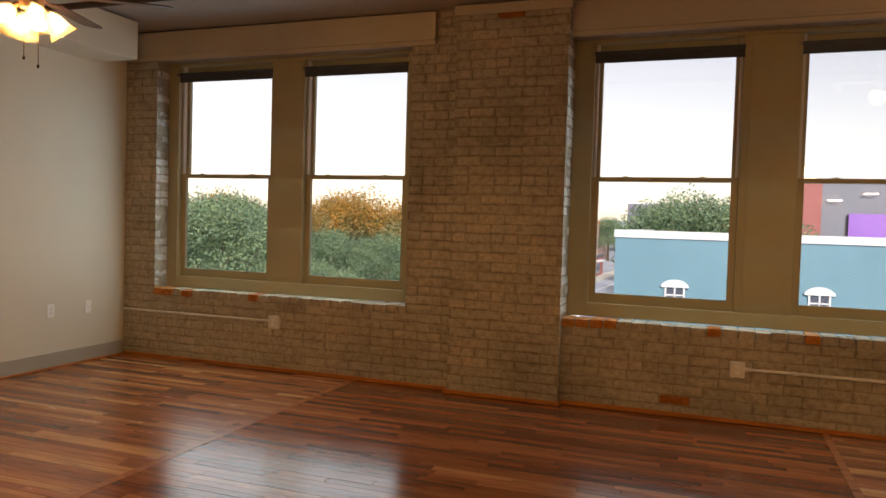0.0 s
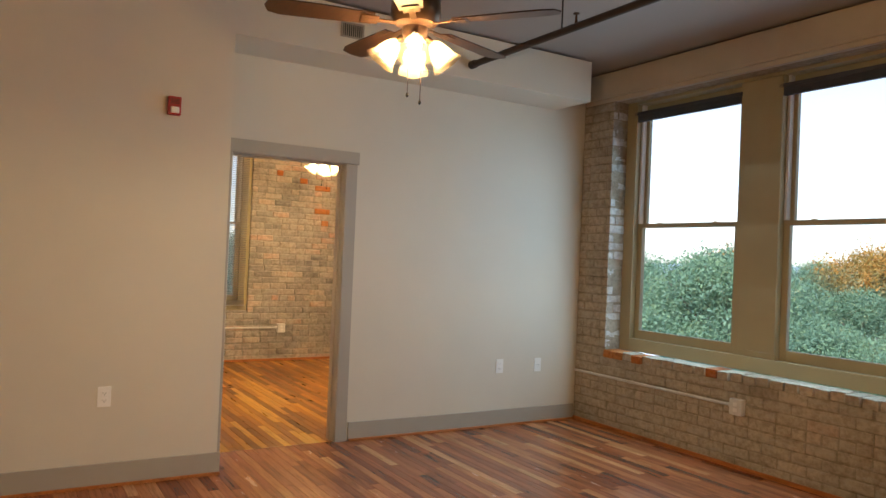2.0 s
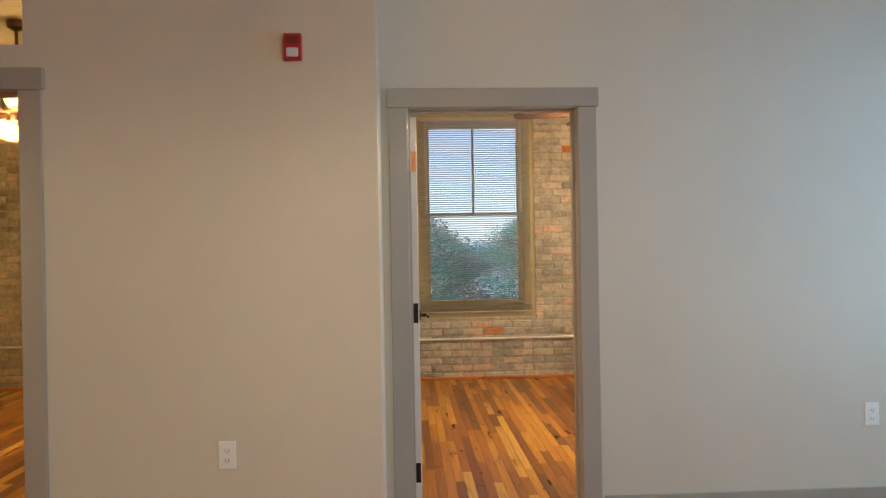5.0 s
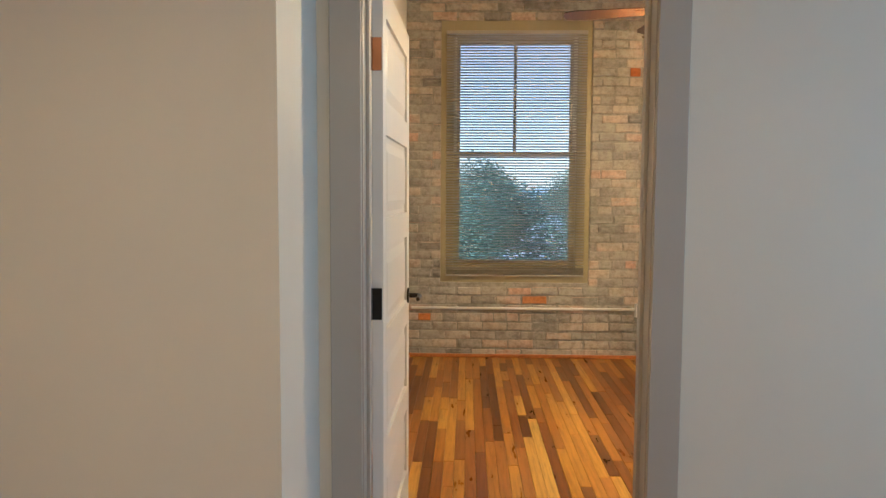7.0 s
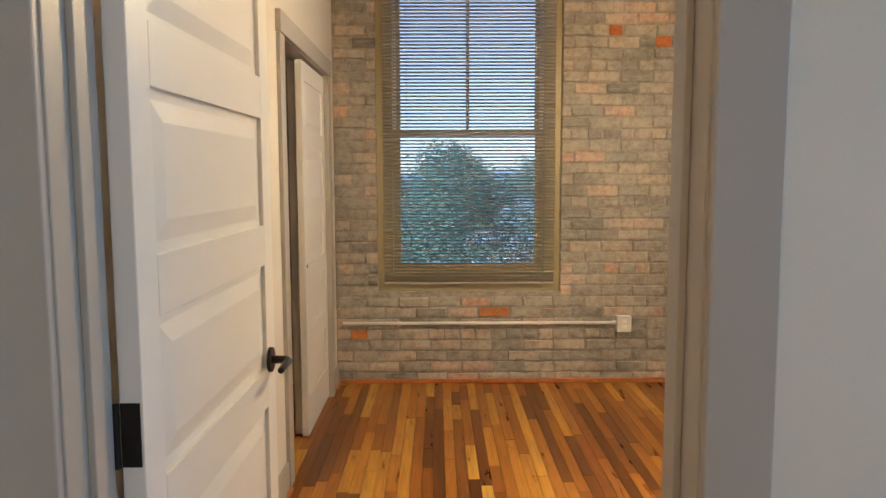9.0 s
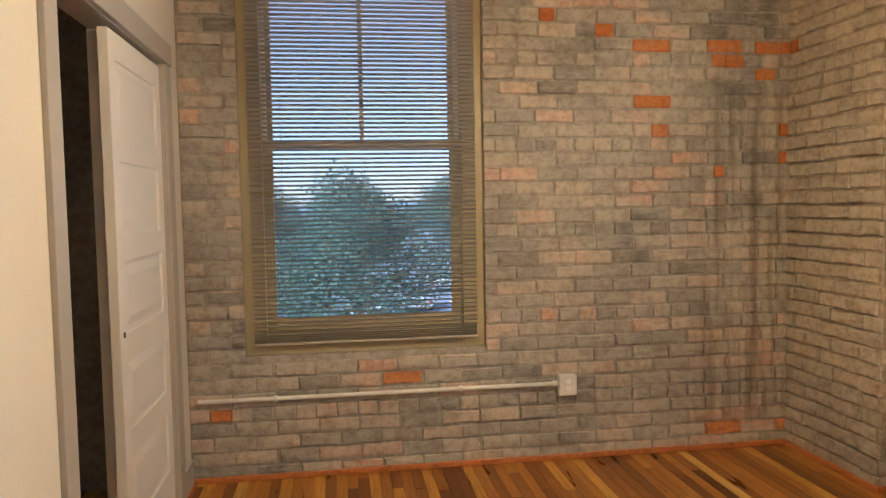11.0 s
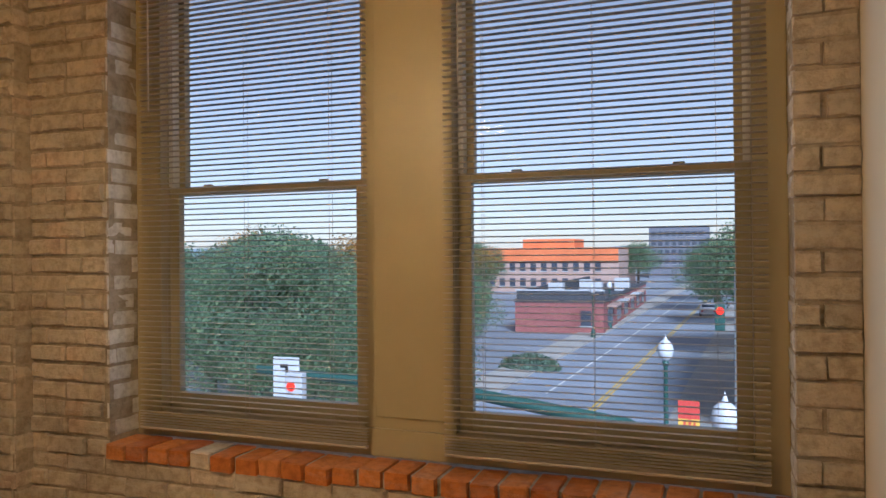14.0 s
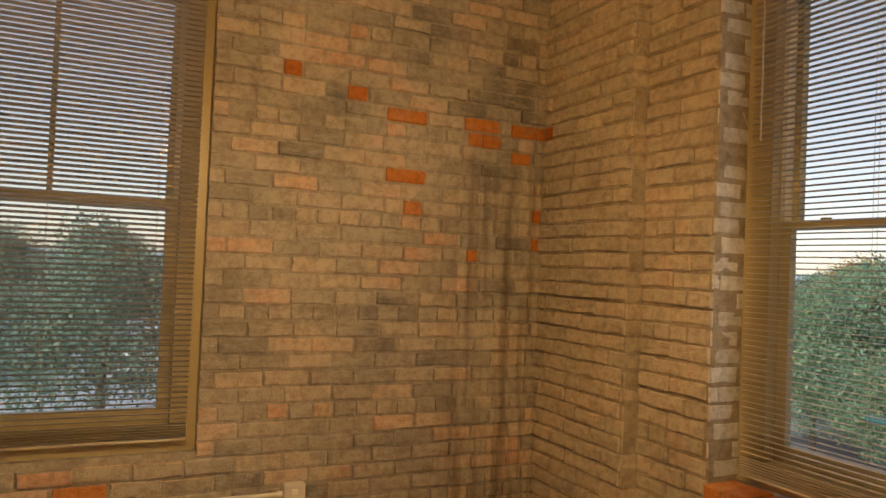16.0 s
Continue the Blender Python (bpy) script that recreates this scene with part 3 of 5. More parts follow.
def window_unit(name, label, at, rz, x0, x1, z0, z1, panes, glass_z, muntin=False, depth=0.165):
    """Timber frame in a brick opening; local y points outdoors, 0 at the brick face."""
    root = thing(name, label, "", at=at, kind="structure", rz=rz)
    gb, gm, gt = glass_z
    f0, f1 = depth, depth + 0.15
    st = 0.05
    part("frame_side", boxes((x0, panes[0][0] - st, f0, f1, z0, z1), bev=0.004), M_WFRAME, root)
    part("frame_side", boxes((panes[-1][1] + st, x1, f0, f1, z0, z1), bev=0.004), M_WFRAME, root)
    xa, xb = panes[0][0] - st, panes[-1][1] + st
    part("frame_head", boxes((xa, xb, f0, f1, gt + 0.055, z1), bev=0.004), M_WFRAME, root)
    part("window_sill", boxes((xa, xb, f0, f1, z0, gb - 0.075), bev=0.004), M_WFRAME, root)
    for (a, b), (c, d) in zip(panes, panes[1:]):
        part("mullion", boxes((b + st, c - st, f0 + 0.012, f1, gb - 0.075, gt + 0.055), (b + st + 0.055, c - st - 0.002, f0, f0 + 0.012, gb - 0.03, gt + 0.05), bev=0.003), M_WFRAME, root)
    for a, b in panes:
        sash_part("lower_sash", root, a, b, gb, gm - 0.017, f0 + 0.055, st, 0.034, 0.075)
        sash_part("upper_sash", root, a, b, gm + 0.017, gt, f0 + 0.097, st, 0.055, 0.034, (a + b) / 2 if muntin else None)
        for x in (a - st + 0.001, b + st - 0.023):
            part("jamb_liner", boxes((x, x + 0.022, f0 + 0.050, f0 + 0.094, gm + 0.02, gt + 0.054), (x + 0.007, x + 0.015, f0 + 0.044, f0 + 0.050, gm + 0.02, gt + 0.054), bev=0.002), M_LINER, root, "pale sash track")
        part("sash_lock", boxes(((a + b) / 2 + 0.26, (a + b) / 2 + 0.30, f0 + 0.055, f0 + 0.075, gm + 0.017, gm + 0.025), bev=0.004), M_WFRAME, root)
        part("sash_lock", boxes(((a + b) / 2 - 0.30, (a + b) / 2 - 0.26, f0 + 0.055, f0 + 0.075, gm + 0.017, gm + 0.025), bev=0.004), M_WFRAME, root)
    return root


GZ = (0.845, 1.735, 2.72)
window_unit("window_1", "pair of khaki double-hung windows facing trees", (0, NY, 0), 0, -4.09, -1.50, SILL, WTOP, [(-3.925, -3.0), (-2.55, -1.65)], GZ)
window_unit("window_2", "pair of khaki double-hung windows facing a blue building", (0, NY, 0), 0, -0.19, 2.62, SILL, WTOP, [(0.018, 0.98), (1.467, 2.43)], GZ)
window_unit("window_3", "pair of khaki double-hung bedroom windows behind blinds", (0, NY, 0), 0, -7.334, -4.765, SILL, WTOP, [(-7.155, -6.30), (-5.826, -4.92)], (0.845, 1.71, 2.72))
window_unit("window_4", "khaki double-hung window behind a lowered blind", (WX, 0, 0), 90, 3.37, 4.615, 0.635, 2.83, [(3.527, 4.45)], (0.816, 1.714, 2.63), True, 0.035)


# ---- blinds ----
def slat_mesh(w):
    bm = bmesh.new()
    prof = [(-0.0125, -0.0016), (-0.006, 0.0006), (0.0, 0.0013), (0.006, 0.0006), (0.0125, -0.0016)]
    rows = []
    for x in (-w / 2, w / 2):
        rows.append([bm.verts.new((x, y, z + o)) for o in (0.0, -0.0007) for y, z in prof])
    a, b = rows
    for i in range(4):
        bm.faces.new((a[i], a[i + 1], b[i + 1], b[i]))
        bm.faces.new((a[i + 5], b[i + 5], b[i + 6], a[i + 6]))
    bm.faces.new((a[0], b[0], b[5], a[5]))
    bm.faces.new((a[4], a[9], b[9], b[4]))
    return mesh_of("slat", bm, M_SLAT, True)


def blind(at, rz, x0, x1, z0, z1, tilt, pitch=0.0224):
    w, xm = x1 - x0, (x0 + x1) / 2
    root = thing("window_blind", "lowered beige mini blind with open slats", "blind", at=at, group="lowered blinds", rz=rz)
    part("headrail", boxes((x0, x1, -0.017, 0.017, z1 - 0.03, z1), bev=0.003), M_SLAT, root)
    part("bottom_rail", boxes((x0, x1, -0.012, 0.012, z0, z0 + 0.012), bev=0.004), M_SLAT, root)
    me = slat_mesh(w)
    z = z0 + 0.02
    rng = random.Random(int(abs(xm) * 1000))
    while z < z1 - 0.035:
        s = new("slat", me)
        s.parent = root
        s.matrix_basis = pose(xm, rng.uniform(-0.0006, 0.0006), z, tilt + rng.uniform(-1.5, 1.5), rng.uniform(-0.06, 0.06), 0)
        low = z < z0 + 0.07
        z += 0.011 if low else pitch
    for k in (0.14, 0.5, 0.86):
        x = x0 + w * k
        part("ladder_cord", boxes((x - 0.0006, x + 0.0006, -0.0135, -0.0123, z0, z1), (x - 0.0006, x + 0.0006, 0.0123, 0.0135, z0, z1)), M_SLAT, root)
    part("tilt_wand", tube(bmesh.new(), [(x0 + 0.07, -0.03, z1 - 0.03), (x0 + 0.072, -0.032, z1 - 0.75)], 0.003, 8), M_SLAT, root, "thin plastic tilt wand", True)
    return root


blind((0, NY + 0.135, 0), 0, -7.285, -6.215, 0.70, 2.79, -5)
blind((0, NY + 0.135, 0), 0, -5.905, -4.825, 0.70, 2.79, -5)
blind((WX, 0, 0), 90, 3.415, 4.57, 0.69, 2.715, -25)


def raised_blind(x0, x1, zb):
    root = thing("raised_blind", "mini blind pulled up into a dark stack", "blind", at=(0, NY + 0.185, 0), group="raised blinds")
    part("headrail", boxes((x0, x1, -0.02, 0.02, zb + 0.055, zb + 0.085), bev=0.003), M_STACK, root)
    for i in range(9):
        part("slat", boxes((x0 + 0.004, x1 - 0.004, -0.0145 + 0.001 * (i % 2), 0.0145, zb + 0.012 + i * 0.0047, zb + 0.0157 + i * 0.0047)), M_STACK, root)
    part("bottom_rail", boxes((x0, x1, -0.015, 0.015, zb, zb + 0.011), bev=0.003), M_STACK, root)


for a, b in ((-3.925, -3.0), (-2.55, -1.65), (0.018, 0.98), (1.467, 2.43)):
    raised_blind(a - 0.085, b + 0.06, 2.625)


# ---- ceiling fans ----
def ceiling_fan(at, label, spin, watts, color=LAMP_COLOR):
    root = thing("ceiling_fan", label, "ceiling fan", at=at, group="ceiling fans")
    top = CEIL - at[2]
    part("canopy", lathe(bmesh.new(), [(0.0, top + 0.02), (0.062, top + 0.02), (0.062, top - 0.03), (0.02, top - 0.055), (0.0, top - 0.055)]), M_BRONZE, root, smooth=True)
    part("downrod", tube(bmesh.new(), [(0, 0, 0.17), (0, 0, top - 0.05)], 0.012, 12), M_BRONZE, root, smooth=True)
    part("motor_housing", lathe(bmesh.new(), [(0.0, 0.19), (0.03, 0.19), (0.085, 0.165), (0.105, 0.14), (0.108, 0.05), (0.09, 0.015), (0.05, 0.0), (0, 0.0)], sides=32), M_BRONZE, root, "dark bronze motor housing", True)
    part("switch_cup", lathe(bmesh.new(), [(0.055, 0.0), (0.055, -0.035), (0.045, -0.055), (0.0, -0.06)], sides=24), M_BRONZE, root, smooth=True)
    for k in range(5):
        a = radians(spin + 72 * k)
        m = Matrix.Rotation(a, 4, "Z") @ pose(0, 0, 0.015, 9, 0, 0)
        bm = boxes((0.07, 0.20, -0.013, 0.013, -0.004, 0.002), (0.16, 0.235, -0.035, 0.035, -0.003, 0.002), bev=0.002)
        bm.transform(m)
        iron = part("blade_iron", bm, M_BRONZE, root)
        bm = bmesh.new()
        outline = [(0.18, -0.048), (0.4, -0.062), (0.56, -0.066), (0.61, -0.05), (0.625, 0.0), (0.61, 0.05), (0.56, 0.066), (0.4, 0.062), (0.18, 0.048)]
        lo, hi = [[(x, y, z) for x, y in outline] for z in (0.003, 0.0085)]
        tube_rings(bm, [lo, hi])
        bm.faces.new([bm.verts.new(p) for p in lo])
        bm.faces.new([bm.verts.new(p) for p in hi])
        bmesh.ops.remove_doubles(bm, verts=bm.verts, dist=1e-5)
        bm.transform(m)
        part("blade", bm, M_BLADE, root, "dark walnut fan blade")
    for k in range(4):
        a = radians(spin + 24 + 90 * k)
        c, s = math.cos(a), math.sin(a)
        m = Matrix.Translation((0.075 * c, 0.075 * s, -0.06)) @ Matrix.Rotation(a, 4, "Z") @ Matrix.Rotation(radians(-38), 4, "Y")
        part("lamp_arm", tube(bmesh.new(), [(0.03 * c, 0.03 * s, -0.035), (0.06 * c, 0.06 * s, -0.045), (0.075 * c, 0.075 * s, -0.06)], 0.012, 10), M_BRONZE, root, smooth=True)
        bm = bmesh.new()
        sides = 24
        rings = []
        for r, z, wav in ((0.022, 0.0, 0), (0.034, -0.02, 0), (0.046, -0.055, 0), (0.052, -0.085, 0.03), (0.068, -0.115, 0.09)):
            rings.append([(r * (1 + wav * math.cos(6 * 2 * math.pi * j / sides)) * math.cos(2 * math.pi * j / sides), r * (1 + wav * math.cos(6 * 2 * math.pi * j / sides)) * math.sin(2 * math.pi * j / sides), z) for j in range(sides)])
        inner = [[(x * 0.94, y * 0.94, z + 0.001) for x, y, z in ring] for ring in rings[::-1]]
        tube_rings(bm, rings + inner)
        bm.transform(m)
        shade = part("shade", bm, M_SHADE, root, "amber tulip glass shade", True)
        bm = bmesh.new()
        bmesh.ops.create_uvsphere(bm, u_segments=14, v_segments=10, radius=0.027, matrix=m @ Matrix.Translation((0, 0, -0.06)) @ Matrix.Diagonal((1, 1, 1.35, 1)))
        part("bulb", bm, M_BULB, shade, "lit warm bulb", True).visible_shadow = False
        p = root.matrix_basis @ m @ Vector((0, 0, -0.065))
        bulb_lamp("fan_lamp", *p, watts / 4, 0.012, color)
    for x, y, ln in ((0.02, 0.025, 0.25), (-0.03, -0.01, 0.215)):
        ch = part("pull_chain", tube(bmesh.new(), [(x, y, -0.055), (x, y, -0.055 - ln)], 0.0018, 6), M_BRONZE, root)
        part("chain_fob", lathe(bmesh.new(), [(0.0, 0.0), (0.004, -0.002), (0.007, -0.014), (0.0, -0.024)], at=(x, y, -0.055 - ln), sides=12), M_BLACKMET, ch, smooth=True)
    return root


ceiling_fan((-2.16, 3.43, 2.36), "dark walnut ceiling fan with four lit tulip shades", 38, 15.0)
ceiling_fan((-6.41, 4.73, 2.36), "dark walnut bedroom ceiling fan with lit shades", 40, 65.0)
ceiling_fan((-6.4, 0.45, 2.40), "dark walnut ceiling fan lit in the back room", 25, 40.0, (1.0, 0.61, 0.17))

# ---- kitchen side track light, seen mirrored in the panes ----
track = thing("track_light", "ceiling track light with warm lit spots", "ceiling light", at=(2.35, 4.2, 2.84))
part("track", boxes((-0.45, 0.45, -0.015, 0.015, 0.03, 0.05), bev=0.002), M_PLATE, track)
part("stem", tube(bmesh.new(), [(0, 0, 0.05), (0, 0, CEIL - 2.84 + 0.021)], 0.01, 10), M_PLATE, track, smooth=True)
for x in (-0.35, 0.0, 0.35):
    spot = part("spot_head", lathe(bmesh.new(), [(0.0, 0.03), (0.02, 0.03), (0.035, 0.0), (0.042, -0.06), (0.036, -0.058), (0.0, -0.01)], at=(x, 0, 0), sides=18), M_PLATE, track, "white spot head", True)
    part("bulb", tube(bmesh.new(), [(x, 0, -0.02), (x, 0, -0.045)], 0.03, 14), M_BULB, spot, "lit warm bulb", True)
bulb_lamp("track_lamp", 2.35, 4.2, 2.74, 4.2)
# unseen kitchen light; its cut-off is added to keep the upper walls darker
down_lamp("kitchen_lamp", 2.3, -0.8, 2.3, 62.0, 0.15, (1.0, 0.64, 0.27))

# ---- pipe, vent, alarm, outlets, conduits ----
pipe = thing("ceiling_pipe", "dark iron sprinkler pipe hung below the ceiling", "pipe")
part("pipe_run", tube(bmesh.new(), [(-3.99, 4.90, 2.83), (3.5, 4.96, 2.84)], 0.024, 14), M_PIPE, pipe, smooth=True)
part("end_cap", tube(bmesh.new(), [(-4.0, 4.90, 2.83), (-3.95, 4.90, 2.83)], 0.031, 14), M_PIPE, pipe, smooth=True)
for x in (-2.98, -0.6, 1.8):
    part("pipe_hanger", tube(bmesh.new(), [(x, 4.905, 2.85), (x, 4.905, CEIL + 0.02)], 0.005, 8), M_PIPE, pipe, smooth=True)
for x in (-2.85, -1.57):
    part("sprinkler_head", lathe(bmesh.new(), [(0.0, 0.07), (0.02, 0.07), (0.02, 0.064), (0.006, 0.058), (0.008, 0.03), (0.013, 0.0), (0, 0)], at=(x, 4.908, 2.845), sides=14), M_BRONZE, pipe, smooth=True)
for x in (-1.57, 0.9):
    part("coupling", tube(bmesh.new(), [(x - 0.035, 4.918, 2.833), (x + 0.035, 4.919, 2.833)], 0.034, 14), M_PIPE, pipe, smooth=True)

vent = thing("wall_vent", "small louvred air register on the soffit", "vent", at=(QX, 3.938, 2.90))
part("frame", boxes((-0.001, 0.008, -0.085, -0.07, -0.052, 0.052), (-0.001, 0.008, 0.07, 0.085, -0.052, 0.052), (-0.001, 0.008, -0.07, 0.07, 0.04, 0.052), (-0.001, 0.008, -0.07, 0.07, -0.052, -0.04), bev=0.001), M_VENT, vent)
part("backing", boxes((-0.001, 0.001, -0.07, 0.07, -0.04, 0.04)), M_DARK, vent)
for k in range(9):
    y = -0.061 + k * 0.0152
    part("slat", boxes((0.001, 0.007, y - 0.003, y + 0.003, -0.04, 0.04)), M_VENT, vent)

alarm = thing("fire_alarm", "red wall strobe fire alarm with a clear lens", "alarm", at=(QX, 2.81, 2.226))
part("housing", boxes((-0.001, 0.036, -0.037, 0.037, -0.055, 0.055), bev=0.005), M_REDP, alarm)
part("lens", boxes((0.034, 0.050, -0.025, 0.025, -0.046, -0.008), bev=0.006), M_LENS, alarm, "clear strobe lens")
part("grille", boxes(*[(0.035, 0.0385, -0.026, 0.026, z, z + 0.003) for z in (0.012, 0.02, 0.028, 0.036)]), M_DARK, alarm)


def wall_plate(at, rz, label, slots):
    """Cover plate, local y out of the wall."""
    ob = thing("wall_outlet", label, "outlet", at=at, group="wall plates", rz=rz)
    part("plate", boxes((-0.036, 0.036, -0.001, 0.006, -0.058, 0.058), bev=0.002), M_PLATE, ob)
    for z in ((-0.02, 0.02) if slots == 2 else (0.0,)):
        f = part("socket", boxes((-0.017, 0.017, 0.005, 0.008, z - 0.014, z + 0.014), bev=0.002), M_PLATE, ob)
        part("slot", boxes((-0.008, -0.006, 0.0075, 0.0085, z - 0.004, z + 0.006), (0.006, 0.008, 0.0075, 0.0085, z - 0.004, z + 0.005), (-0.002, 0.002, 0.0075, 0.0085, z - 0.011, z - 0.007)), M_DARK, f)
    return ob


wall_plate((QX, 2.504, 0.515), -90, "white duplex outlet plate on a plaster wall", 2)
wall_plate((PX, 5.595, 0.50), -90, "white duplex outlet plate near a window wall", 2)
wall_plate((PX, 5.998, 0.497), -90, "small white cable plate near a window wall", 1)
wall_plate((QX, 0.45, 0.515), -90, "white duplex outlet plate beside a doorway", 2)


def conduit(name, at, rz, u0, u1, ubox, z, label):
    """Surface conduit with an outlet box; local x along the wall, y out of it."""
    ob = thing(name, label, "conduit", at=at, rz=rz)
    part("tube", tube(bmesh.new(), [(u0, 0.018, z), (u1, 0.018, z)], 0.0115, 12), M_STEEL, ob, smooth=True)
    s = 1 if ubox > (u0 + u1) / 2 else -1
    part("connector", tube(bmesh.new(), [(ubox - s * 0.075, 0.018, z), (ubox - s * 0.048, 0.018, z)], 0.016, 12), M_STEEL, ob, smooth=True)
    bx = part("outlet_box", boxes((ubox - 0.05, ubox + 0.05, -0.002, 0.048, z - 0.062, z + 0.05), bev=0.006), M_STEEL, ob, "galvanised outlet box")
    for dz in (-0.025, 0.014):
        part("socket", boxes((ubox - 0.016, ubox + 0.016, 0.046, 0.052, z + dz - 0.013, z + dz + 0.013), bev=0.003), M_PLATE, bx, "white socket face")
    n = int(abs(u1 - u0) // 0.9)
    for k in range(n):
        u = u0 + (k + 0.6) * (u1 - u0) / max(n, 1)
        part("strap", boxes((u - 0.009, u + 0.009, 0.0, 0.031, z - 0.013, z + 0.013), bev=0.002), M_STEEL, ob)


conduit("electrical_conduit", (WX, 0, 0), -90, -5.05, -3.13, -5.05, 0.42, "galvanised conduit and outlet box on grey brick")
conduit("electrical_conduit", (0, NY, 0), 180, 2.74, 4.44, 2.74, 0.44, "galvanised conduit and outlet box under the windows")
conduit("electrical_conduit", (0, NY, 0), 180, -4.8, -1.07, -1.07, 0.39, "long galvanised conduit and outlet box under the windows")
conduit("electrical_conduit", (WX, 0, 0), -90, -1.6, 1.9, 1.9, 0.44, "galvanised conduit on the back room brick wall")

# ---- outdoors ----
GZ0 = -5.6
M_ASPH = paint("asphalt", (0.20, 0.225, 0.265), 0.85, 0.2, 0.15, 20.0, 0.2)
M_ROAD = paint("road_asphalt", (0.23, 0.26, 0.31), 0.8, 0.15, 0.2, 20.0, 0.2)
M_WALK = paint("concrete_walk", (0.34, 0.33, 0.31), 0.85, 0.12, 0.6, 20.0, 0.2)
M_LINE = paint("white_road_paint", (0.6, 0.6, 0.58), 0.7)
M_YELLOW = paint("yellow_road_paint", (0.55, 0.36, 0.06), 0.7)
M_BLUEW = paint("pale_blue_siding", (0.072, 0.17, 0.22), 0.7, 0.08, 0.4, 8.0, 0.1)
M_ROOF = paint("dark_flat_roof", (0.05, 0.055, 0.065), 0.8, 0.2, 0.3, 8.0, 0.1)
M_PALE = paint("pale_coping", (0.42, 0.44, 0.46), 0.7, 0.1, 0.5, 8.0, 0.1)
# low sun's orange glow, put into the base colour
M_SUNSET = paint("sunset_glow_orange", (0.60, 0.16, 0.055), 0.7, 0.12, 0.2, 8.0, 0.1)
M_TAN = paint("tan_stucco", (0.36, 0.25, 0.21), 0.8, 0.1, 0.3, 8.0, 0.1)
M_GREYB = paint("grey_concrete_facade", (0.13, 0.14, 0.17), 0.8, 0.1, 0.2, 8.0, 0.1)
M_PURPLE = paint("purple_panel", (0.20, 0.09, 0.36), 0.5, 0.1, 0.3, 8.0, 0.05)
M_WINDK = paint("dark_far_glass", (0.05, 0.06, 0.08), 0.15, 0.2, 0.5)
M_GREEN = paint("green_cast_iron", (0.02, 0.075, 0.065), 0.45, 0.1, 2.0)
M_GLOBE = paint("white_lamp_globe", (0.55, 0.58, 0.62), 0.3, 0.02)
M_SIGN = paint("white_sign", (0.50, 0.53, 0.56), 0.5, 0.03)
M_BLACK = paint("black_paint", (0.02, 0.02, 0.02), 0.6)
M_YBAN = paint("yellow_banner", (0.65, 0.40, 0.06), 0.7, 0.05)
M_RBAN = paint("red_banner", (0.50, 0.05, 0.04), 0.7, 0.05)
M_CARW = paint("white_car_paint", (0.62, 0.64, 0.66), 0.25, 0.02)
M_TYRE = paint("tyre_rubber", (0.02, 0.02, 0.02), 0.9)
M_BARK = paint("bark", (0.10, 0.075, 0.055), 0.95, 0.25, 6.0, 40.0, 0.8)
# distance haze is mixed into this woodland colour
M_HILL = paint("haze_coloured_woods", (0.20, 0.25, 0.30), 0.95, 0.2, 0.02, 0.3, 0.1)
M_REDLIT = glow("red_signal_light", (1.0, 0.035, 0.02), 1.3)
# glow for bars that imitate kitchen lights mirrored in the glass
M_MIRRORLIT = glow("mirrored_light", (1.0, 0.9, 0.75), 2.5)


def leaves(name, stops, low=None):
    """Leaf tints one a leaf; low: the tints of the lower crown where the top differs. Light passes through the leaves.
    """
    m, n, l, p = nodes_of(name)
    geo = n.new("ShaderNodeNewGeometry")
    r = ramp(n, stops)
    l.new(geo.outputs["Random Per Island"], r.inputs[0])
    mp = n.new("ShaderNodeMapping")
    l.new(geo.outputs["Position"], mp.inputs["Vector"])
    t = tex(n, l, mp, 0.5, 3)
    c = r.outputs[0]
    if low:
        rl = ramp(n, low)
        l.new(geo.outputs["Random Per Island"], rl.inputs[0])
        sep, up, mr = n.new("ShaderNodeSeparateXYZ"), n.new("ShaderNodeMath"), n.new("ShaderNodeMapRange")
        l.new(geo.outputs["Position"], sep.inputs[0])
        up.operation = "MULTIPLY_ADD"
        up.inputs[1].default_value = 6.0
        l.new(t.outputs[0], up.inputs[0])
        l.new(sep.outputs["Z"], up.inputs[2])
        mr.inputs["From Min"].default_value, mr.inputs["From Max"].default_value = 2.2, 4.6
        l.new(up.outputs[0], mr.inputs["Value"])
        c = mixc(n, l, "MIX", mr.outputs[0], rl.outputs[0], c)
    r2 = ramp(n, [(0.35, (0.68, 0.74, 0.78)), (0.65, (1.25, 1.15, 0.95))])
    l.new(t.outputs[0], r2.inputs[0])
    c = mixc(n, l, "MULTIPLY", 0.7, c, r2.outputs[0])
    l.new(c, p.inputs["Base Color"])
    p.inputs["Roughness"].default_value = 0.7
    tr, mx = n.new("ShaderNodeBsdfTranslucent"), n.new("ShaderNodeMixShader")
    mx.inputs[0].default_value = 0.5
    l.new(c, tr.inputs[0])
    l.new(p.outputs[0], mx.inputs[1])
    l.new(tr.outputs[0], mx.inputs[2])
    l.new(mx.outputs[0], n["Material Output"].inputs[0])
    return m


GREENS = [(0, (0.115, 0.20, 0.135)), (0.5, (0.15, 0.25, 0.155)), (1, (0.21, 0.29, 0.15))]
M_LEAF = leaves("green_leaves", GREENS)
# orange and yellow high in the crown, green below
M_LEAFY = leaves("orange_topped_leaves", [(0, (0.20, 0.17, 0.05)), (0.45, (0.34, 0.21, 0.045)), (1, (0.48, 0.21, 0.04))], GREENS)
M_LEAFD = leaves("dark_leaves", [(0, (0.13, 0.21, 0.17)), (0.5, (0.15, 0.24, 0.19)), (1, (0.18, 0.27, 0.195))])

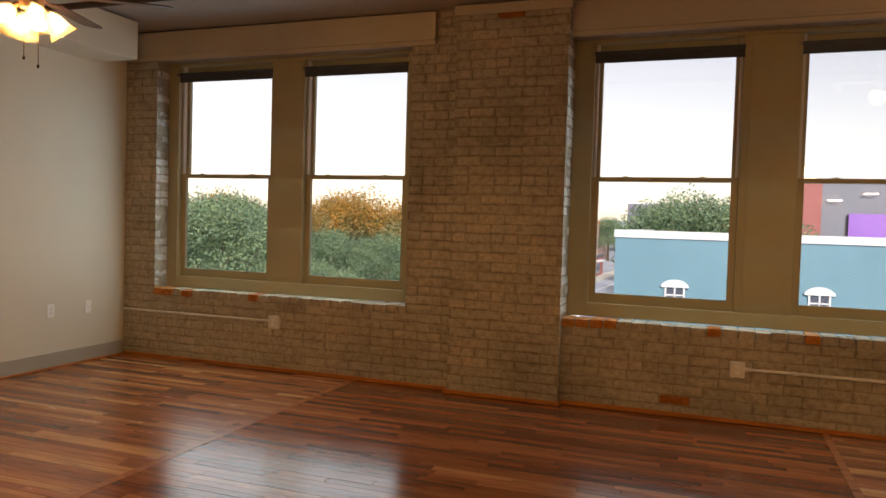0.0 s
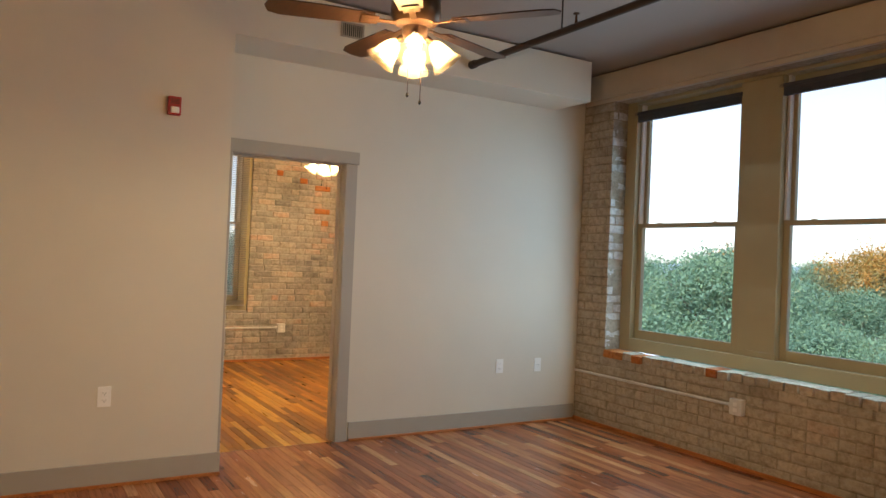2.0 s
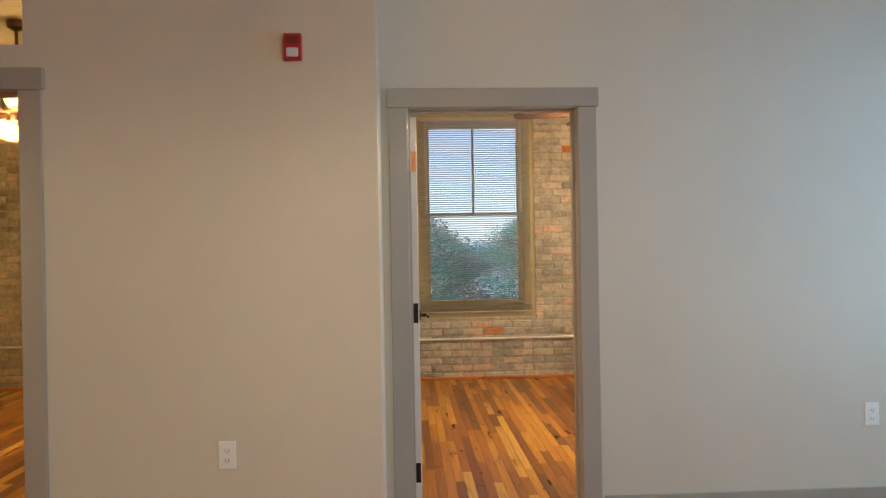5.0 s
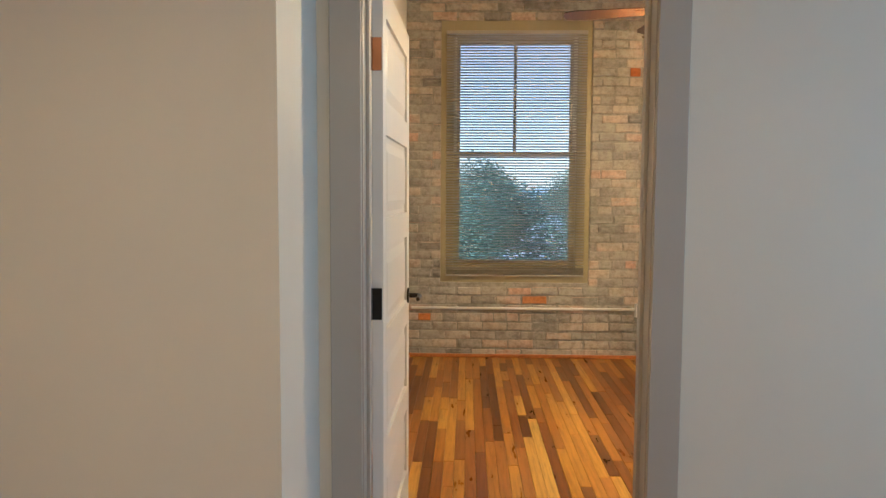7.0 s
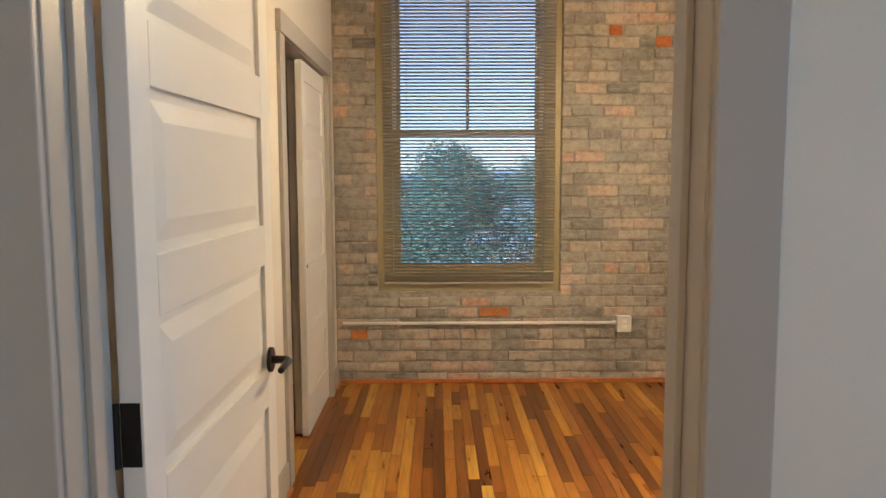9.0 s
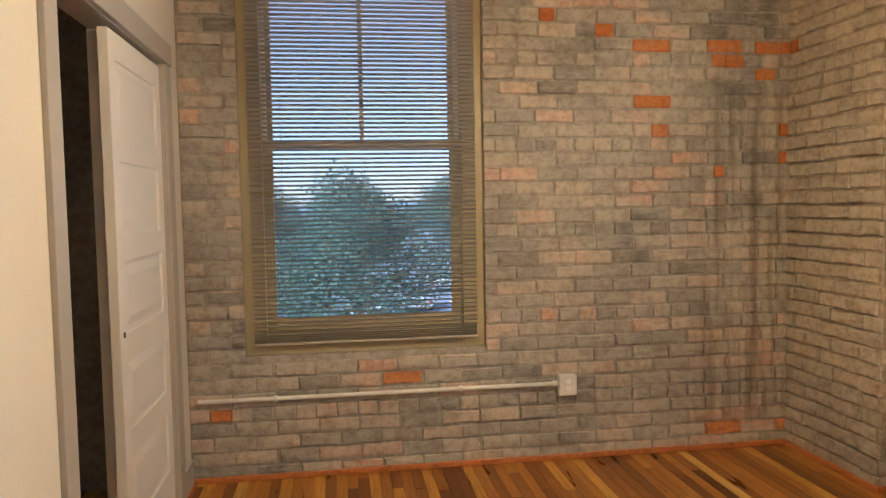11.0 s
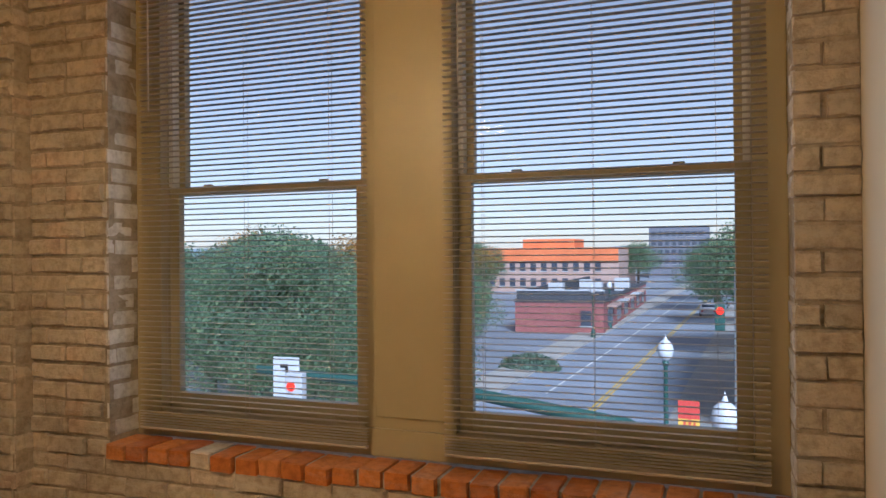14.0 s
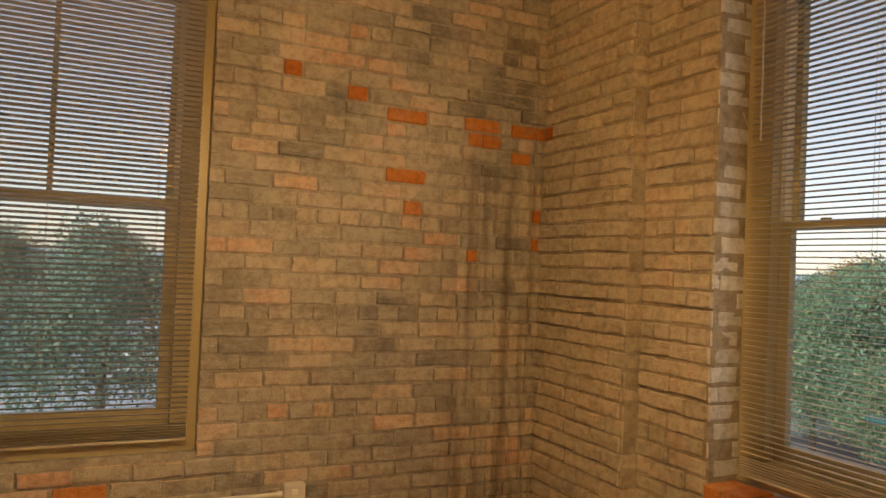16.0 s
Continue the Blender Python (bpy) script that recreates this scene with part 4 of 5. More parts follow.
solid("ground", boxes((-1500, 1500, -600, 2500, GZ0 - 1, GZ0)), M_ASPH, "dark asphalt ground reaching the horizon", kind="structure")


def slanted(x_at, y0, y1, z0, z1, half0, half1):
    """A strip along the street; its middle line leans a little with y."""
    bm = bmesh.new()
    lo = [bm.verts.new((x_at(y) + o, y, z0)) for y, o in ((y0, half0), (y0, half1), (y1, half1), (y1, half0))]
    hi = [bm.verts.new((v.co.x, v.co.y, z1)) for v in lo]
    bm.faces.new(lo)
    bm.faces.new(hi)
    for i in range(4):
        j = (i + 1) % 4
        bm.faces.new((lo[i], lo[j], hi[j], hi[i]))
    return bm


def mid(y):
    return -10.3 + (y - 34.8) * 0.05


solid("road", slanted(mid, 8, 260, GZ0, GZ0 + 0.02, -5.2, 3.4), M_ROAD, "grey asphalt street with a double yellow line", kind="structure")
solid("pavement_west", slanted(mid, 8, 260, GZ0, GZ0 + 0.15, -7.4, -5.2), M_WALK, "concrete pavement with a kerb", kind="structure")
solid("pavement_east", slanted(mid, 8, 260, GZ0, GZ0 + 0.15, 3.4, 6.6), M_WALK, "concrete pavement with a kerb", kind="structure")
for o in (-0.16, 0.06):
    solid("road_line", slanted(mid, 22, 240, GZ0 + 0.021, GZ0 + 0.026, o, o + 0.12), M_YELLOW, "yellow centre line on the street", kind="structure")
solid("road_line", slanted(mid, 40, 220, GZ0 + 0.021, GZ0 + 0.026, -2.95, -2.83), M_LINE, "white parking lane line", kind="structure")
solid("road_line", slanted(mid, 33.6, 34.1, GZ0 + 0.021, GZ0 + 0.026, 0.5, 3.2), M_LINE, "white stop line", kind="structure")
for k in range(5):
    solid("road_line", boxes((-24 + k * 1.4, -23.9 + k * 1.4, 42, 47, GZ0, GZ0 + 0.006)), M_LINE, "white parking bay line", kind="structure")


def building(name, label, x0, x1, y0, y1, top, wall, windows=(), roof=M_ROOF, coping=M_PALE):
    """windows: rows of (z0, z1, first x, step, count, width) on the south face."""
    ob = thing(name, label, "building", at=((x0 + x1) / 2, y0, GZ0))
    ox, oy, oz = (x0 + x1) / 2, y0, GZ0
    part("wall", boxes((x0 - ox, x1 - ox, 0, y1 - oy, 0, top - oz)), wall, ob)
    part("roof", boxes((x0 - ox + 0.3, x1 - ox - 0.3, 0.3, y1 - oy - 0.3, top - oz, top - oz + 0.05)), roof, ob)
    part("parapet", boxes((x0 - ox - 0.05, x1 - ox + 0.05, -0.05, 0.3, top - oz, top - oz + 0.3), (x0 - ox - 0.05, x0 - ox + 0.25, 0.3, y1 - oy, top - oz, top - oz + 0.3),
                          (x1 - ox - 0.25, x1 - ox + 0.05, 0.3, y1 - oy, top - oz, top - oz + 0.3)), coping, ob)
    for z0, z1, xs, step, cnt, w in windows:
        for k in range(cnt):
            x = xs + k * step - ox
            win = part("window", boxes((x - w / 2, x + w / 2, -0.02, 0.05, z0 - oz, z1 - oz)), M_WINDK, ob, "dark window")
            part("sill", boxes((x - w / 2 - 0.08, x + w / 2 + 0.08, -0.10, -0.02, z0 - oz - 0.1, z0 - oz)), M_PALE, win)
    return ob


def arched(ob, x, y, z, w, h):
    """A small window with a white arched hood."""
    win = part("window", boxes((x - w / 2, x + w / 2, y - 0.03, y, z - h, z)), M_WINDK, ob, "dark window")
    bm = bmesh.new()
    pts = [(w * 0.85 * math.cos(math.pi * k / 10), w * 0.5 * math.sin(math.pi * k / 10)) for k in range(11)]
    lo, hi = [[(x + px, yy, z + pz) for px, pz in pts] for yy in (y - 0.09, y)]
    tube_rings(bm, [lo, hi])
    bm.faces.new([bm.verts.new(p) for p in lo])
    part("hood", bm, M_PALE, win, "white arched hood")
    part("frame", boxes((x - w / 2 - 0.07, x - w / 2, y - 0.05, y, z - h, z), (x + w / 2, x + w / 2 + 0.07, y - 0.05, y, z - h, z), (x - 0.03, x + 0.03, y - 0.045, y - 0.03, z - h, z), (x - w / 2, x + w / 2, y - 0.045, y - 0.03, z - h / 2 - 0.03, z - h / 2 + 0.03)), M_PALE, win)


blue = building("blue_building", "pale blue painted building with arched windows", -2.85, 22, 31, 47, 0.95, M_BLUEW, roof=M_BLUEW)
for k in range(5):
    arched(blue, -0.5 + k * 5.1 - 9.575, 0.0, -0.95 + 5.6, 0.62, 0.6)
# orange roof, coping, band and penthouse paint the sunset light on this building
far_sunset = building("terracotta_building", "long tan building with rows of windows, sunset glow coloured on in orange", -54, -20.5, 132, 160, 1.9, M_TAN, [(-1.9, -0.5, -52.5, 1.9, 16, 1.0), (-4.6, -3.2, -52.5, 1.9, 16, 1.0)], roof=M_SUNSET, coping=M_SUNSET)
part("glow_band", boxes((-16.8, 16.7, -0.25, -0.06, 5.25, 7.78)), M_SUNSET, far_sunset, "orange band that paints sunset glow on the facade")
part("penthouse", boxes((-1.0, 8.5, 4, 14, 7.5, 9.4)), M_SUNSET, far_sunset)
red_row = building("brick_shop_row", "low red brick shop building with a dark flat roof", -21.6, -13.9, 67, 107, -2.95, M_FAR_RED, [(-4.9, -3.6, -15.4, 3, 1, 0.9)], coping=M_ROOF)
part("fascia", boxes((-3.8, 3.8, 0.35, 0.6, 2.7, 3.65), (-3.8, -3.55, 0.6, 39.5, 2.7, 3.65)), M_ROOF, red_row, "dark metal fascia")
part("fascia_cap", boxes((-3.9, 3.9, 0.3, 0.7, 3.65, 3.75)), M_PALE, red_row, "pale metal cap")
for x, y, w in ((-2.2, 6, 1.4), (0.6, 9, 1.8), (-0.8, 15, 1.2), (2.2, 20, 1.6)):
    part("roof_unit", boxes((x, x + w, y, y + 1.2, 2.7, 4.1), bev=0.03), M_PALE, red_row, "pale rooftop air unit")
for k in range(6):
    y = 4 + k * 6.2
    aw = part("shop_window", boxes((3.82, 3.9, y - 1.6, y + 1.6, 0.5, 2.2)), M_WINDK, red_row, "dark shop window")
    part("awning", boxes((3.86, 4.7, y - 1.9, y + 1.9, 2.2, 2.35)), M_PALE if k % 2 else M_TAN, aw)
building("grey_office_block", "tall dark grey office block far off", -21.5, -6.5, 205, 230, 7.6, M_GREYB, [(-2 + 2.4 * j, -0.6 + 2.4 * j, -20.3, 1.7, 8, 1.1) for j in range(4)])
# no real building: added block with the kitchen's window reflection built as parts
mirrored = building("purple_deck_building", "added block that stands in for the kitchen mirrored in the panes", 6.6, 30, 61, 84, 5.2, M_GREYB)
part("panel", boxes((-8.4, 11.5, -0.3, -0.1, 6.0, 8.4)), M_PURPLE, mirrored, "purple panel standing in for a reflection")
part("brick_pillar", boxes((-11.6, -10.2, -0.3, -0.05, 5.5, 10.8)), M_FAR_RED, mirrored)
for i in range(9):
    part("mirrored_light", boxes((-9.8 + i * 2.3, -8.9 + i * 2.3, -0.32, -0.28, 9.3 + 0.5 * (i % 2), 9.38 + 0.5 * (i % 2))), M_MIRRORLIT, mirrored, "glowing bar standing in for a mirrored light")


def tree_mesh(seed, height, radius, count, size):
    """A crown of small leaves in uneven clumps round its limbs, and the trunk with its limbs."""
    rng = np.random.default_rng(seed)
    trunk = bmesh.new()
    tube(trunk, [(0, 0, 0), (0.05, 0.03, height * 0.3), (0.0, 0.1, height * 0.6), (0.1, 0.05, height * 0.85)], [0.26, 0.2, 0.12, 0.04], 8)
    clumps = []
    for k in range(34):
        a, e = rng.uniform(0, 2 * math.pi), rng.uniform(-0.75, 1.45)
        d = Vector((math.cos(a) * math.cos(e) * radius, math.sin(a) * math.cos(e) * radius, math.sin(e) * height * 0.38)) * rng.uniform(0.55, 0.95)
        c = Vector((0, 0, height * 0.57)) + d
        clumps.append((c, rng.uniform(0.26, 0.42) * radius))
        if k % 3 == 0:
            tube(trunk, [(0, 0.02, height * rng.uniform(0.3, 0.55)), tuple(c * 0.55 + Vector((0, 0, height * 0.2))), tuple(c)], [0.09, 0.055, 0.015], 5)
    verts, faces = [], []
    for i in range(count):
        c, r = clumps[rng.integers(len(clumps))]
        v = rng.normal(size=3)
        v /= np.linalg.norm(v)
        p = np.array(c) + v * r * rng.uniform(0.55, 1.05)
        n = v + rng.normal(size=3) * 0.6
        a = np.cross(n, rng.normal(size=3))
        a /= np.linalg.norm(a)
        b = np.cross(n, a)
        b /= np.linalg.norm(b)
        s = size * rng.uniform(0.6, 1.3)
        k = len(verts)
        verts += [tuple(p - a * s), tuple(p + b * s * 0.45), tuple(p + a * s), tuple(p - b * s * 0.45)]
        faces.append((k, k + 1, k + 2, k + 3))
    crown = bpy.data.meshes.new("crown")
    crown.from_pydata(verts, [], faces)
    return mesh_of("trunk", trunk, M_BARK, True), crown


def tree_kind(seed, height, radius, count, size, mat, label):
    trunk, crown = tree_mesh(seed, height, radius, count, size)
    crown.materials.append(mat)
    root = thing("tree", label, "tree", at=(0, 0, GZ0), group="street trees")
    for nm, me in (("trunk", trunk), ("crown", crown)):
        o = new(nm, me)
        o.parent = root
    return root


kinds = [tree_kind(3, 8.0, 4.3, 24000, 0.10, M_LEAF, "broad leafy green street tree"), tree_kind(8, 8.3, 4.2, 24000, 0.10, M_LEAFY, "street tree with an orange and yellow top"), tree_kind(14, 9.0, 5.0, 26000, 0.11, M_LEAFD, "broad dark green tree behind a car park")]
SPOTS = [(0, -22.0, 31.0, 0.98, 10), (0, -27.0, 36.0, 1.0, 200), (0, -29.5, 42.0, 1.02, 140), (1, -28.7, 59, 1.08, 30), (1, -32.6, 61.5, 1.06, 300), (1, -26.2, 63, 1.0, 160), (0, -17.3, 31.8, 0.62, 240), (0, -16.2, 29.6, 0.66, 20), (0, -18.2, 30.6, 0.60, 310), (0, -21.0, 28.6, 0.62, 95), (0, -24.6, 29.5, 0.64, 185), (0, -18.6, 28.8, 0.58, 275), (0, -25.2, 60.5, 0.66, 50),
         (0, -31.5, 45.0, 1.05, 60), (0, -36, 40, 1.0, 20), (0, -34, 31, 0.97, 250), (0, -5.0, 95, 1.0, 100), (0, -3.0, 78, 0.95, 330), (0, -4.6, 112, 1.1, 215), (0, -0.9, 56, 1.18, 40), (0, 2.2, 57, 1.16, 170),
         (0, -15.9, 29.6, 0.58, 75), (0, -38, 54, 0.95, 115), (0, -42, 120, 1.1, 10), (1, -44, 60, 1.05, 90), (0, -52, 70, 1.1, 190), (0, -19, 150, 1.1, 45), (0, -60, 100, 1.1, 15),
         (0, -24.5, 47, 0.78, 35), (0, -21.5, 50, 0.74, 290),
         (2, -36, 4.6, 0.97, 0), (2, -88, 17, 1.15, 70), (2, -92, -4, 1.1, 140), (2, -84, 26, 1.1, 210), (2, -96, 6, 1.15, 280), (2, -90, -16, 1.15, 35), (2, -50, -7.5, 0.95, 95), (2, -72, 21, 1.0, 20)]
first = set()
for kind, x, y, s, rz in SPOTS:
    wide = (1.0, 1.1, 0.98)[kind]
    m = pose(x, y, GZ0 - (0.3, 2.0, 0.9)[kind], 0, 0, rz) @ Matrix.Diagonal((s * wide, s * wide, s * (1.0, 1.24, 1.0)[kind], 1))
    if kind not in first:
        first.add(kind)
        kinds[kind].matrix_basis = m
    else:
        t = copy_thing(kinds[kind], m)
        t.matrix_basis = m


def hedge():
    rng = np.random.default_rng(5)
    verts, faces = [], []
    for i in range(1800):
        v = rng.normal(size=3)
        v /= np.linalg.norm(v)
        p = v * np.array((1.9, 1.2, 0.95)) * rng.uniform(0.8, 1.03)
        p[2] = abs(p[2])
        a = rng.normal(size=3)
        a /= np.linalg.norm(a)
        b = np.cross(a, v)
        k = len(verts)
        verts += [tuple(p - a * 0.12), tuple(p + b * 0.08), tuple(p + a * 0.12), tuple(p - b * 0.08)]
        faces.append((k, k + 1, k + 2, k + 3))
    me = bpy.data.meshes.new("bush")
    me.from_pydata(verts, [], faces)
    me.materials.append(M_LEAFD)
    ob = tagged(new("bush", me), "low rounded green bush beside the pavement", "bush")
    ob.location = (-15.5, 47.2, GZ0)


hedge()


def street_lamp(label):
    root = thing("street_lamp", label, "street lamp", group="street lamps")
    part("post", lathe(bmesh.new(), [(0.0, 0), (0.2, 0), (0.2, 0.5), (0.11, 0.75), (0.075, 1.2), (0.06, 3.5), (0.11, 3.6), (0.06, 3.7), (0.0, 3.7)], sides=14), M_GREEN, root, "dark green fluted post", True)
    part("globe", lathe(bmesh.new(), [(0.08, 3.7), (0.2, 3.8), (0.25, 4.0), (0.2, 4.22), (0.08, 4.32), (0.0, 4.36)], sides=18), M_GLOBE, root, "white acorn globe", True)
    part("finial", lathe(bmesh.new(), [(0.06, 4.33), (0.04, 4.4), (0.015, 4.46), (0, 4.52)], sides=10), M_GLOBE, root, smooth=True)
    return root


lamp = street_lamp("green street lamp with a white acorn globe")
lamp.matrix_basis = pose(-6.45, 27.5, GZ0)
for x, y in ((-4.85, 18.2), (-14.3, 63.8), (-13.9, 70.7)):
    copy_thing(lamp, pose(x, y, GZ0))
banner = thing("street_banner", "red and yellow banner on the lamp post", "banner", at=(-6.1, 27.5, -3.55))
part("cloth", boxes((0.0, 0.62, -0.01, 0.01, -0.1, 0.45)), M_RBAN, banner)
part("lower_cloth", boxes((0.0, 0.62, -0.01, 0.01, -0.75, -0.1)), M_YBAN, banner, "yellow lower half")
part("emblem", boxes((0.15, 0.22, -0.02, -0.01, -0.6, -0.15), (0.3, 0.37, -0.02, -0.01, -0.65, 0.0), (0.44, 0.5, -0.02, -0.01, -0.6, -0.15)), M_RBAN, banner)
part("rod", tube(bmesh.new(), [(-0.35, 0, 0.47), (0.66, 0, 0.47)], 0.02, 8), M_GREEN, banner)

mast = thing("signal_mast", "green traffic signal mast with a long curved arm", "traffic light", at=(-4.6, 15.6, GZ0))
part("post", tube(bmesh.new(), [(0, 0, 0), (0, 0, 2.6), (-0.15, 0, 3.4), (-0.7, 0, 3.95), (-1.7, 0.1, 4.35), (-4.3, 0.3, 4.66), (-8.6, 0.4, 4.85)], [0.17, 0.15, 0.14, 0.13, 0.12, 0.10, 0.08], 12), M_GREEN, mast, "dark green curved arm", True)
sign = part("turn_sign", boxes((-8.18, -7.62, 0.28, 0.30, 4.38, 5.12), bev=0.005), M_SIGN, mast, "white sign with a black arrow")
part("arrow", boxes((-8.02, -7.86, 0.272, 0.28, 4.92, 4.99), (-7.91, -7.85, 0.272, 0.28, 4.62, 4.93)), M_BLACK, sign)
sg = part("signal_head", boxes((-7.80, -7.45, 0.1, 0.26, 4.35, 4.86), bev=0.01), M_PALE, mast, "pale signal housing")
part("red_light", tube(bmesh.new(), [(-7.68, 0.095, 4.62), (-7.68, 0.075, 4.62)], 0.085, 14), M_REDLIT, sg, "lit red signal light")
pole = thing("utility_pole", "tall pale metal utility pole", "pole", at=(-4.28, 31.0, GZ0))
part("shaft", tube(bmesh.new(), [(0, 0, 0), (0, 0, 6.3)], [0.16, 0.12], 12), M_PALE, pole, smooth=True)
head2 = part("signal_head", boxes((-0.75, -0.42, -0.2, 0.1, 4.3, 5.2), bev=0.02), M_GREEN, pole, "green signal housing")
part("red_light", tube(bmesh.new(), [(-0.58, -0.21, 4.98), (-0.58, -0.24, 4.98)], 0.13, 14), M_REDLIT, head2, "lit red signal light")


def car(label):
    root = thing("car", label, "car", group="parked cars")
    bm = bmesh.new()
    prof = [(-2.1, 0.35), (-2.15, 0.75), (-1.3, 0.92), (-0.75, 1.38), (0.75, 1.42), (1.45, 0.98), (2.1, 0.9), (2.15, 0.4)]
    rings = [[(y * 0.85 if z > 1.2 else y, x, z) for x, z in prof] for y in (-0.85, 0.85)]
    tube_rings(bm, rings)
    for r in rings:
        bm.faces.new([bm.verts.new(p) for p in r])
    bmesh.ops.remove_doubles(bm, verts=bm.verts, dist=1e-4)
    part("body", bm, M_CARW, root, "white car body")
    part("windscreen", boxes((-0.68, 0.68, -1.2, -0.8, 0.97, 1.33)), M_WINDK, root, "dark windscreen")
    part("side_glass", boxes((-0.8, 0.8, -0.6, 1.0, 1.0, 1.3)), M_WINDK, root, "dark side windows")
    for x in (-0.8, 0.8):
        for y in (-1.35, 1.35):
            part("wheel", tube(bmesh.new(), [(x - 0.1, y, 0.32), (x + 0.1, y, 0.32)], 0.32, 14), M_TYRE, root, "dark wheel", True)
        part("tail_light", boxes((x * 0.75 - 0.1, x * 0.75 + 0.1, -2.18, -2.1, 0.6, 0.75)), M_RBAN, root, "red tail light")
    return root


c0 = car("white car standing on the street")
c0.matrix_basis = pose(-5.75, 88, GZ0 + 0.02)
for x, y, rz in ((-57, 1.2, 80), (-63, -1.0, 75), (-54, 9.0, 95), (-64, 12.0, 85), (-50.5, 5.4, 100), (-69, 1.5, 88)):
    copy_thing(c0, pose(x, y, GZ0, 0, 0, rz))


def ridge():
    """Low wooded hills along the horizon; their blue-grey colour imitates haze."""
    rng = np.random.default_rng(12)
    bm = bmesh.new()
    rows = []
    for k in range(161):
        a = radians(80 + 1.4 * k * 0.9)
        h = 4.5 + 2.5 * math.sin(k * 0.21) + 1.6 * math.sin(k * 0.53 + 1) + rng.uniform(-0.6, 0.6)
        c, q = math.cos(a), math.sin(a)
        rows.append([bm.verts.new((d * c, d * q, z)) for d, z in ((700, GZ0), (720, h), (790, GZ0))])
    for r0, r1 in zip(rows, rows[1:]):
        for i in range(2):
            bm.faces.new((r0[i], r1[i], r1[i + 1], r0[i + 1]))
    solid("backdrop_hills", bm, M_HILL, "low wooded hills along the horizon, haze put into their colour", kind="structure")


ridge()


# ---- brickwork ----
def brick_mesh(seed):
    """One brick: x along the wall, y out of it, open at the back, with worn edges."""
    rng = random.Random(seed)
    j = lambda a: rng.uniform(-a, a)
    bm = bmesh.new()
    back = [(-0.5, 0, -0.5), (0.0, 0, -0.5), (0.5, 0, -0.5), (0.5, 0, 0.0), (0.5, 0, 0.5), (0.0, 0, 0.5), (-0.5, 0, 0.5), (-0.5, 0, 0.0)]
    midr = [(x * (0.985 + j(0.02)), 0.72 + j(0.12), z * (0.95 + j(0.08))) for x, _, z in back]
    front = [(x * (0.945 + j(0.045)), 0.97 + j(0.2), z * (0.83 + j(0.13))) for x, _, z in back]
    if seed % 3 == 0:  # a chipped corner
        k = rng.choice((0, 2, 4, 6))
        front[k] = (front[k][0] * 0.86, 0.7, front[k][2] * 0.75)
    tube_rings(bm, [back, midr, front])
    c = bm.verts.new((j(0.2), 1.03 + j(0.12), j(0.12)))
    bm.verts.ensure_lookup_table()
    f = bm.verts[16:24]
    for i in range(8):
        bm.faces.new((f[i], f[(i + 1) % 8], c))
    return bm


def brick_data(mat):
    return [mesh_of("brick", brick_mesh(100 + s), mat, True) for s in range(12)]


def block_mesh(seed):
    """A whole worn brick for the sill: x across, y to the front, z up."""
    rng = random.Random(seed)
    bm = bmesh.new()
    box(bm, -0.5, 0.5, 0.0, 1.0, -0.5, 0.5)
    bmesh.ops.bevel(bm, geom=list(bm.edges), offset=0.045, segments=1, affect="EDGES")
    for v in bm.verts:
        v.co += Vector((rng.uniform(-0.025, 0.025), rng.uniform(-0.012, 0.012), rng.uniform(-0.03, 0.03)))
    return bm


BLOCKS = {m.name: [mesh_of("sill_brick", block_mesh(200 + s), m) for s in range(6)] for m in (M_NORTH, M_RED)}
BRICKS = {m.name: brick_data(m) for m in (M_WEST, M_NORTH, M_RED, M_REVEAL)}


